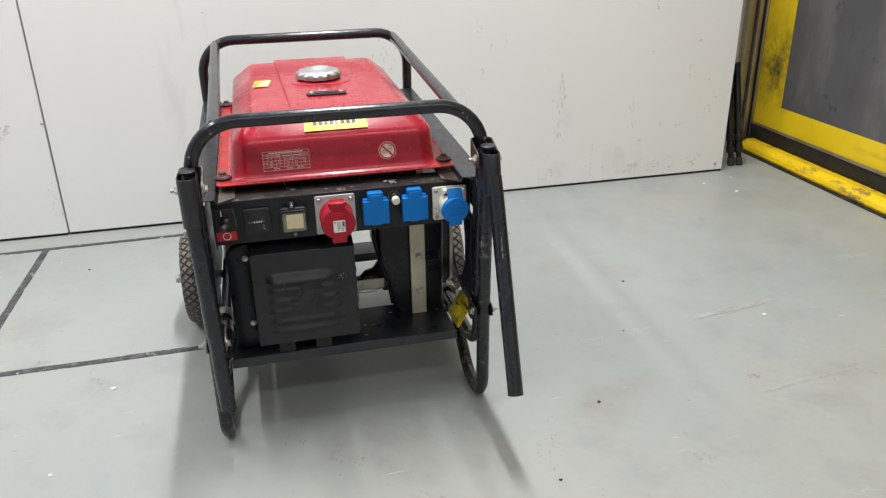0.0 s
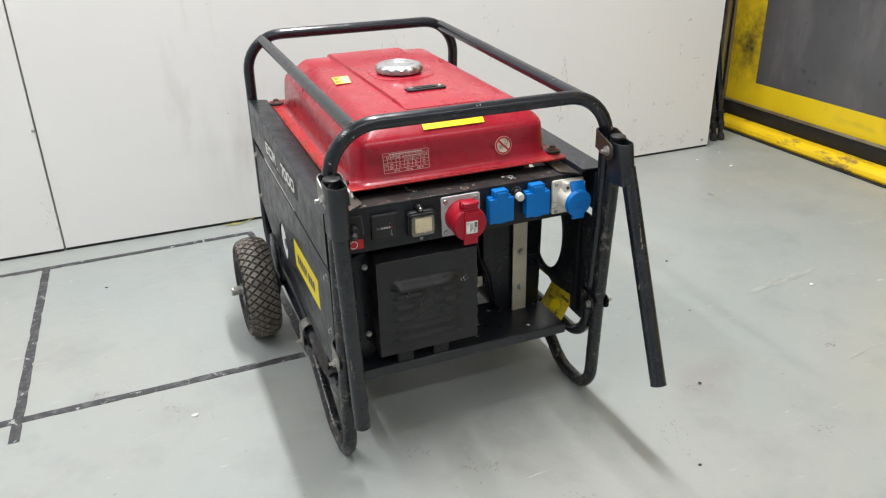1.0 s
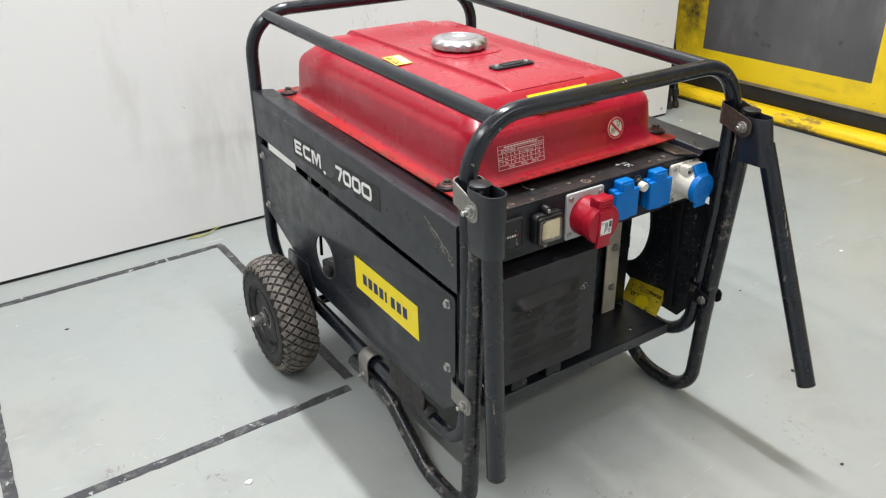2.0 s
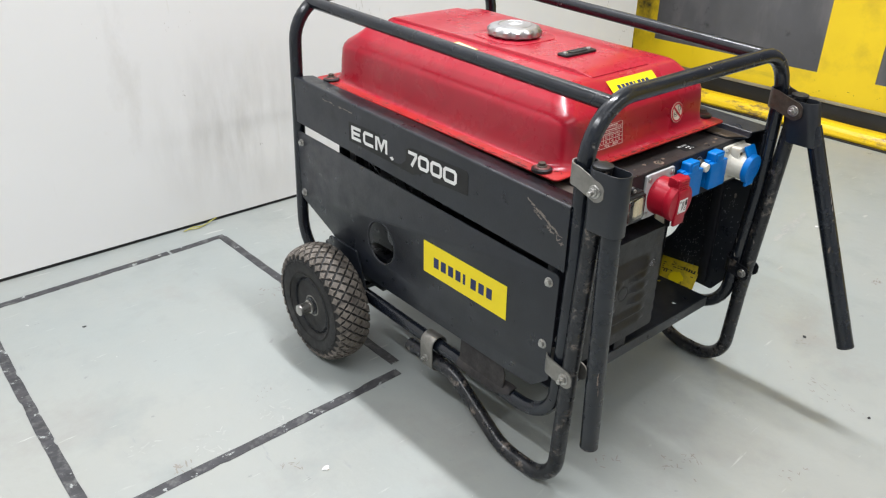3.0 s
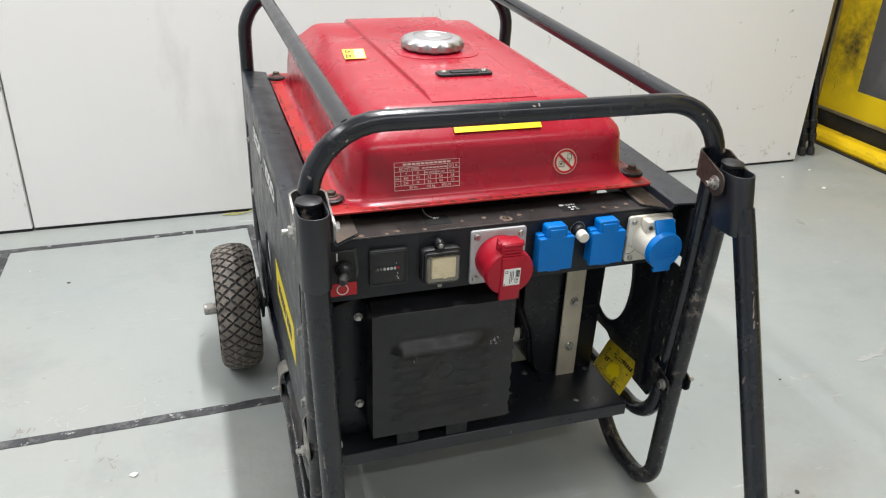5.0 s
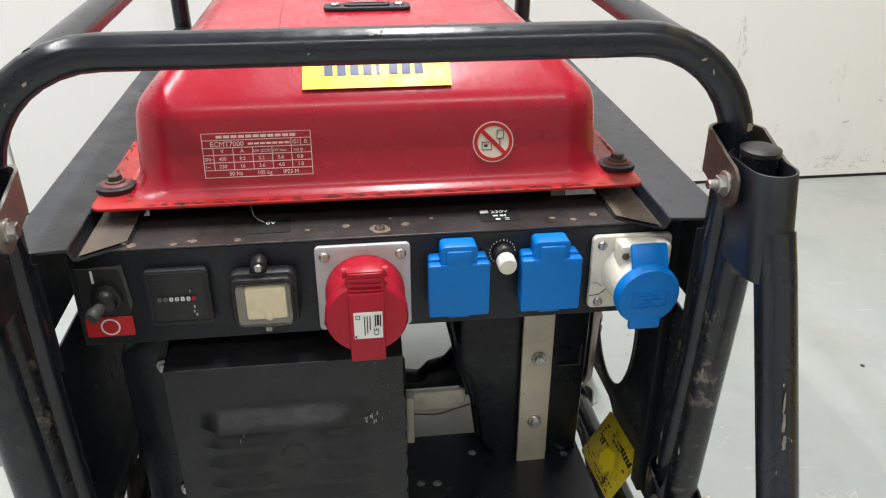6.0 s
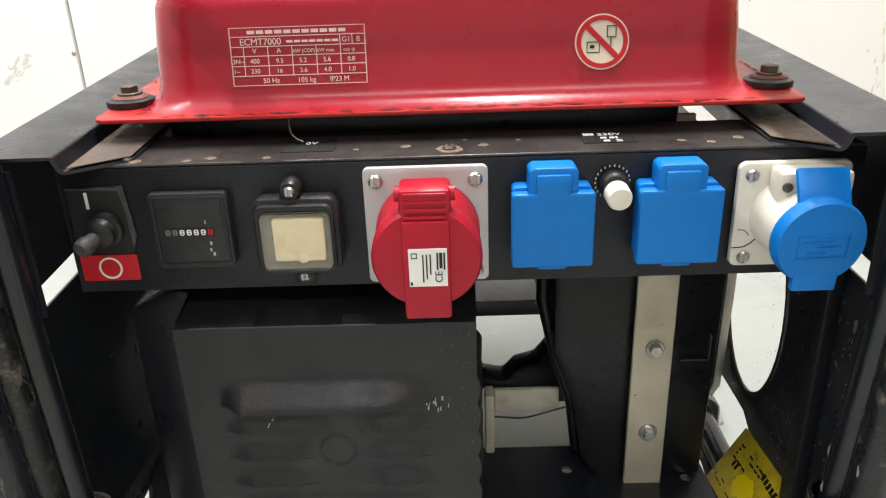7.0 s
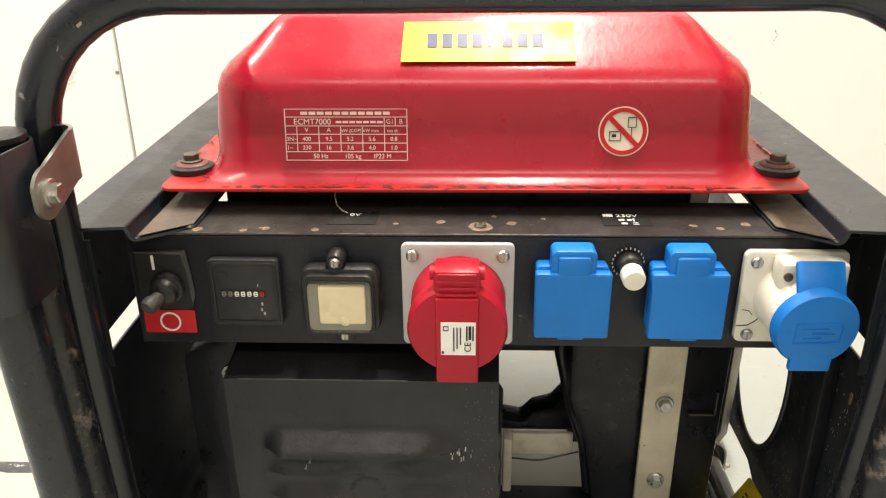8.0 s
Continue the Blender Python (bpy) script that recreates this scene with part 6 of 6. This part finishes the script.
def louvre_cover():
    """The pressed black cover with horizontal louvres."""
    x0, x1, z0, z1, y = -0.1885, 0.0145, 0.205, 0.405, -0.010
    bm = bmesh.new()
    nx, nz = 130, 140
    grid = []
    for j in range(nz + 1):
        z = z0 + (z1 - z0) * j / nz
        row = []
        for i in range(nx + 1):
            x = x0 + (x1 - x0) * i / nx
            out = 0.0
            for k, zc in enumerate((0.344, 0.3215, 0.2985, 0.2755, 0.2525, 0.2315)):
                h = 0.0150 if k == 0 else 0.0062
                top = 0.0165 if k == 0 else 0.0105
                xa, xb = (-0.166, -0.004) if k == 0 else (-0.166, -0.010)
                if k in (2, 3):
                    gap = min(1, max(0, (abs(x + 0.086) - 0.016) / 0.018))
                elif k == 1:
                    gap = min(1, max(0, (abs(x + 0.080) - 0.006) / 0.020))
                else:
                    gap = 1.0
                e = min(1, max(0, (x - xa) / 0.020)) * min(1, max(0, (xb - x) / (0.050 if k == 0 else 0.030)))
                e = e * e * (3 - 2 * e) * gap
                d = z - zc
                if -0.0016 < d < top * 1.4:
                    f = (d + 0.0016) / 0.0016 if d < 0 else 1 - d / (top * 1.4)
                    f = max(0, min(1, f))
                    out = max(out, h * e * (f * f * (3 - 2 * f)))
            out += 0.0006 * noise.noise((x * 30, z * 30, 0))
            r = math.hypot(x + 0.086, z - 0.304)
            if 0.0120 < r < 0.0140:
                out -= 0.0009
            row.append(bm.verts.new((x, y - out, z)))
        grid.append(row)
    for j in range(nz):
        for i in range(nx):
            bm.faces.new((grid[j][i], grid[j][i + 1], grid[j + 1][i + 1], grid[j + 1][i]))
    # folded top, sides and bottom
    top2 = [bm.verts.new((v.co.x * 0.98 + 0.002, 0.060, z1 + 0.014)) for v in grid[-1]]
    bot2 = [bm.verts.new((v.co.x, 0.060, z0)) for v in grid[0]]
    for i in range(nx):
        bm.faces.new((grid[-1][i], grid[-1][i + 1], top2[i + 1], top2[i]))
        bm.faces.new((grid[0][i + 1], grid[0][i], bot2[i], bot2[i + 1]))
    for i in (0, nx):
        col = [grid[j][i] for j in range(nz + 1)]
        back = []
        for j, v in enumerate(col):
            wave = 0.0065 * abs(math.sin((v.co.z - z0) * math.pi / 0.0225)) if i and v.co.z < 0.36 else 0
            back.append(bm.verts.new((v.co.x + wave, 0.060, v.co.z + 0.014 * max(0, (v.co.z - 0.39) / 0.015))))
            v.co.x += wave * 0.35
        for j in range(nz):
            bm.faces.new((col[j], col[j + 1], back[j + 1], back[j]))
    bmesh.ops.remove_doubles(bm, verts=bm.verts, dist=1e-5)
    return part("louvre_cover", bm, M_COVER, GEN, "textured black pressed cover with horizontal louvres", smooth=35)


cover = louvre_cover()
for x in (-0.135, -0.060):
    bm = one_box(x - 0.017, x + 0.017, -0.002, 0.012, 0.178, 0.206, 0.003)
    part("mount_foot", bm, M_ENGINE, cover)
bm = bmesh.new()
for k in range(16):
    rnd = random.Random(k)
    x, z = (-0.015, -0.128, -0.105)[k % 3 if k > 7 else 0] + rnd.gauss(0, 0.004), (0.343, 0.331, 0.3475)[k % 3 if k > 7 else 0] + rnd.gauss(0, 0.003)
    s = rnd.uniform(0.0002, 0.0006)
    box(bm, x - s, x + s, -0.0172 if x < -0.03 else -0.0150, -0.0105, z - s * 0.7, z + s * 0.7)
part("chipped_paint", bm, M_GREYPL, cover, "chipped spot of bare metal")
# Grey line painted in as the highlight on the cover's front fold.
part("fold_highlight", one_tube([(-0.178, -0.0102, 0.4052), (-0.120, -0.0104, 0.4054), (-0.052, -0.0102, 0.4052)], 0.0006, n=6), M_DUSTPL, cover, "thin grey line painting the highlight along the front fold")
bm = bmesh.new()
for k in range(60):
    rnd = random.Random(200 + k)
    x, z = 0.0125 - abs(rnd.gauss(0, 0.014)), rnd.uniform(0.30, 0.402)
    q = rnd.uniform(0.0002, 0.0005)
    box(bm, x - q, x + q, -0.0107, -0.0095, z - q, z + q)
part("rubbed_specks", bm, M_DUST, cover, "brown specks near the edge")
part("alternator_end", sheet([soften_corners([(-0.236, 0.182), (-0.186, 0.182), (-0.186, 0.418), (-0.236, 0.400)], 0.012)], 0.10, front(0.084), 0.004), M_ENGINE, GEN, "dark alternator end shield")
for z in (0.384, 0.239):
    hex_bolt((-0.1985, 0.032, z), (0, -1, 0), 0.0046, 0.006, 1.35, M_BOLT, GEN, "cover_bolt")
part("alternator", one_lathe([(0.06, 0), (0.098, 0.01), (0.104, 0.04), (0.104, 0.2), (0.09, 0.215), (0.06, 0.22)], axis_pose((-0.095, 0.065, 0.295), (0, 1, 0)), 40), M_ENGINE, GEN, "black alternator housing")


def engine_block():
    bm = bmesh.new()
    box(bm, -0.17, 0.02, 0.285, 0.56, 0.20, 0.44, 0.018)
    return bm


def muffler():
    bm = one_box(-0.215, -0.03, 0.47, 0.655, 0.305, 0.42, 0.03, seg=4)
    return bm


MUFFLER = part("muffler", muffler(), M_ENGINE, GEN, "dark muffler box behind the side panel")
for k in range(3):
    part("fin", one_box(-0.2165, -0.2145, 0.50, 0.63, 0.335 + 0.022 * k, 0.342 + 0.022 * k, 0.001), M_ENGINE, MUFFLER)
part("engine_mount", one_box(-0.232, -0.195, 0.470, 0.556, 0.150, 0.220, 0.006), M_ENGINE, GEN, "dark rubber engine mount")
# Dark box added to keep the side hole dark; no known engine part.
part("floor_view_block", one_box(-0.142, -0.02, 0.555, 0.680, 0.120, 0.32, 0.012), M_ENGINE, GEN, "dark box added to hide the bright floor behind the side hole")
part("stop_lever", one_tube([(-0.213, 0.594, 0.208), (-0.213, 0.592, 0.236), (-0.212, 0.588, 0.312)], 0.0034, 0.01, n=10), M_ENGINE, GEN, "thin dark rod under the muffler")
ENGINE = part("engine_block", engine_block(), M_ENGINE, GEN, "oily black finned engine block")
for k in range(9):
    part("cooling_fin", one_box(-0.20, 0.03, 0.30, 0.50, 0.31 + 0.014 * k, 0.315 + 0.014 * k, 0.001), M_ENGINE, ENGINE)
part("cylinder_head", one_box(0.02, 0.12, 0.34, 0.50, 0.30, 0.42, 0.02), M_ENGINE, GEN)


def air_cleaner():
    bm = bmesh.new()
    outline = soften_corners([(0.080, 0.44), (0.082, 0.310), (0.099, 0.262), (0.108, 0.200), (0.128, 0.160), (0.214, 0.158), (0.222, 0.175), (0.227, 0.44)], 0.022, 6)
    bm = sheet([outline], 0.16, front(0.186), 0.010)
    return bm


ac = part("air_cleaner_housing", air_cleaner(), M_ENGINE, GEN, "glossy black moulded engine housing")
bm = bmesh.new()
tube(bm, [(0.078, 0.13, 0.42), (0.076, 0.13, 0.35), (0.088, 0.125, 0.295), (0.102, 0.12, 0.255), (0.109, 0.12, 0.20)], 0.006, 0.03, n=12)
part("ignition_lead", bm, M_ENGINE, ac, "shiny black cable")
bm = bmesh.new()
box(bm, 0.191, 0.2150, 0.1020, 0.1062, 0.300, 0.3015)
box(bm, 0.2135, 0.2150, 0.1020, 0.1062, 0.300, 0.325)
part("moulded_mark", bm, M_PANELTOP, ac)
fan = part("fan_plate", sheet([soften_corners([(0.10, 0.44), (0.268, 0.44), (0.267, 0.300), (0.264, 0.200), (0.255, 0.182), (0.10, 0.182)], 0.006)], 0.008, front(0.222), 0.0010), M_ENGINE, GEN, "black fan housing plate with a bare edge")
part("bare_edge", sheet([[(0.2655, 0.44), (0.2745, 0.44), (0.2740, 0.300), (0.2715, 0.200), (0.2640, 0.186), (0.2600, 0.190), (0.2640, 0.203), (0.2650, 0.300)]], 0.006, front(0.2165), 0.0006), M_PLATE, fan, "bare grey metal edge")
strip = part("support_strip", one_box(0.1475, 0.1810, 0.0945, 0.0985, 0.150, 0.515, 0.0008, seg=1), M_ALU, GEN, "spotted bare aluminium support strip")
for z in (0.318, 0.234):
    hex_bolt((0.1655, 0.0945, z), (0, -1, 0), 0.0058, 0.007, 1.35, M_BOLT, strip)
br = part("engine_bracket", one_box(0.034, 0.093, 0.130, 0.136, 0.232, 0.257, 0.002), M_BRACKET, GEN, "dirty bare metal engine bracket")
part("bracket_post", one_box(0.025, 0.0335, 0.118, 0.136, 0.196, 0.259, 0.002), M_BRACKET, br)
part("bracket_wire", one_tube([(0.030, 0.126, 0.232), (0.060, 0.124, 0.230), (0.098, 0.126, 0.240)], 0.0009, 0.05, n=6), M_BLACKPL, br)
lobe = soften_corners([(0.005, 0.262), (0.005, 0.280), (0.047, 0.2715), (0.058, 0.284), (0.078, 0.290), (0.090, 0.306), (0.093, 0.345), (0.115, 0.345), (0.115, 0.262)], 0.006, 4)
part("engine_foot", sheet([[(x, z - 0.038) for x, z in lobe]], 0.03, front(0.196), 0.003), M_ENGINE, GEN, "dark cast engine foot")
part("wire", one_tube([(0.03, 0.05, 0.425), (0.05, 0.07, 0.405), (0.07, 0.09, 0.41), (0.075, 0.1, 0.43)], 0.0016, 0.02, n=8), M_WIRE, GEN, "thin yellow-green earth wire")

# what shows through the slot between rail and side panel
for k, (ya, yb, za, rad) in enumerate(((0.60, 0.52, 0.448, 0.011), (0.565, 0.40, 0.462, 0.009), (0.53, 0.33, 0.432, 0.012))):
    part("hose", one_tube([(-0.235 + 0.012 * k, ya, za - 0.08), (-0.238 + 0.012 * k, ya, za), (-0.232, (ya + yb) / 2, za + 0.012), (-0.238, yb, za), (-0.215, yb - 0.04, za - 0.05)], rad, 0.03, n=12), M_ENGINE, GEN, "dusty black rubber hose")
part("carburettor", one_lathe([(0.012, 0), (0.020, 0.004), (0.020, 0.022), (0.014, 0.026), (0.014, 0.040), (0.022, 0.044), (0.022, 0.062), (0.010, 0.066)], axis_pose((-0.205, 0.545, 0.448), (-0.3, 0.9, 0.2)), 22), M_PLATE, GEN, "dirty grey carburettor body")
part("fuel_tap", one_lathe([(0.006, 0), (0.008, 0.003), (0.008, 0.012), (0.004, 0.014)], axis_pose((-0.232, 0.515, 0.462), (-1, 0, 0.2)), 16), M_REDLAB, GEN, "small red fuel tap")
part("engine_shroud", one_box(-0.232, -0.10, 0.16, 0.50, 0.30, 0.470, 0.02, seg=3), M_ENGINE, GEN, "dark pressed engine shroud")

# yellow tag in the front corner
T, R_, L = Vector((0.270, 0.142, 0.193)), Vector((0.2715, 0.053, 0.200)), Vector((0.240, 0.133, 0.146))


def tag():
    """A label on the sloping foot of the side panel."""
    ux = (R_ - T).normalized()
    uy = (T - L)
    uy = (uy - ux * uy.dot(ux)).normalized()
    n = ux.cross(uy)
    if n.x > 0:
        n = -n
    m = Matrix(((ux.x, uy.x, n.x, L.x), (ux.y, uy.y, n.y, L.y), (ux.z, uy.z, n.z, L.z), (0, 0, 0, 1)))
    w, h = 0.0895, 0.0630
    ob = part("tag_plate", sheet([round_rect(-0.006, w, 0, h, 0.002)], 0.0016, m, 0.0003), M_YELWORN, GEN, "worn yellow inspection tag with black smudges")
    o = m @ Matrix.Translation((0, 0, 0.0010))
    spot = [(0.045 + (0.017 + 0.007 * noise.noise((q * 2, 3, 0)) + 0.005 * noise.noise((q * 5, 7, 0))) * math.cos(q), 0.026 + (0.012 + 0.006 * noise.noise((q * 2, 9, 0))) * math.sin(q)) for q in np.linspace(0, 2 * math.pi, 33)[:-1]]
    part("clean_spot", sheet([spot], 0.0003, o), M_YEL, ob, "wiped clean yellow patch")
    rnd = random.Random(5)
    spec = []
    for r in (0.004, 0.0085, 0.013, 0.036, 0.0405, 0.045, 0.0495):
        x = 0.006
        while x < 0.080:
            ln = rnd.uniform(0.003, 0.011)
            if rnd.random() < 0.72 and not (0.028 < x < 0.062 and 0.012 < r < 0.041):
                spec.append((x, min(ln, 0.084 - x), r, r + (0.0011 if r < 0.03 else 0.0018)))
            x += ln + 0.0025
    part("print_bar", blocks(o, spec, 1.0, 0.0004), M_BLACKPRINT, ob)
    part("written_bar", blocks(o, [(0.055 + 0.006 * k, 0.0036, 0.0465 - 0.0005 * k, 0.0525 - 0.0005 * k) for k in range(5)] + [(0.012 + 0.006 * k, 0.0030, 0.030, 0.036) for k in range(2)], 1.0, 0.0006), M_BLACKPRINT, ob)


tag()
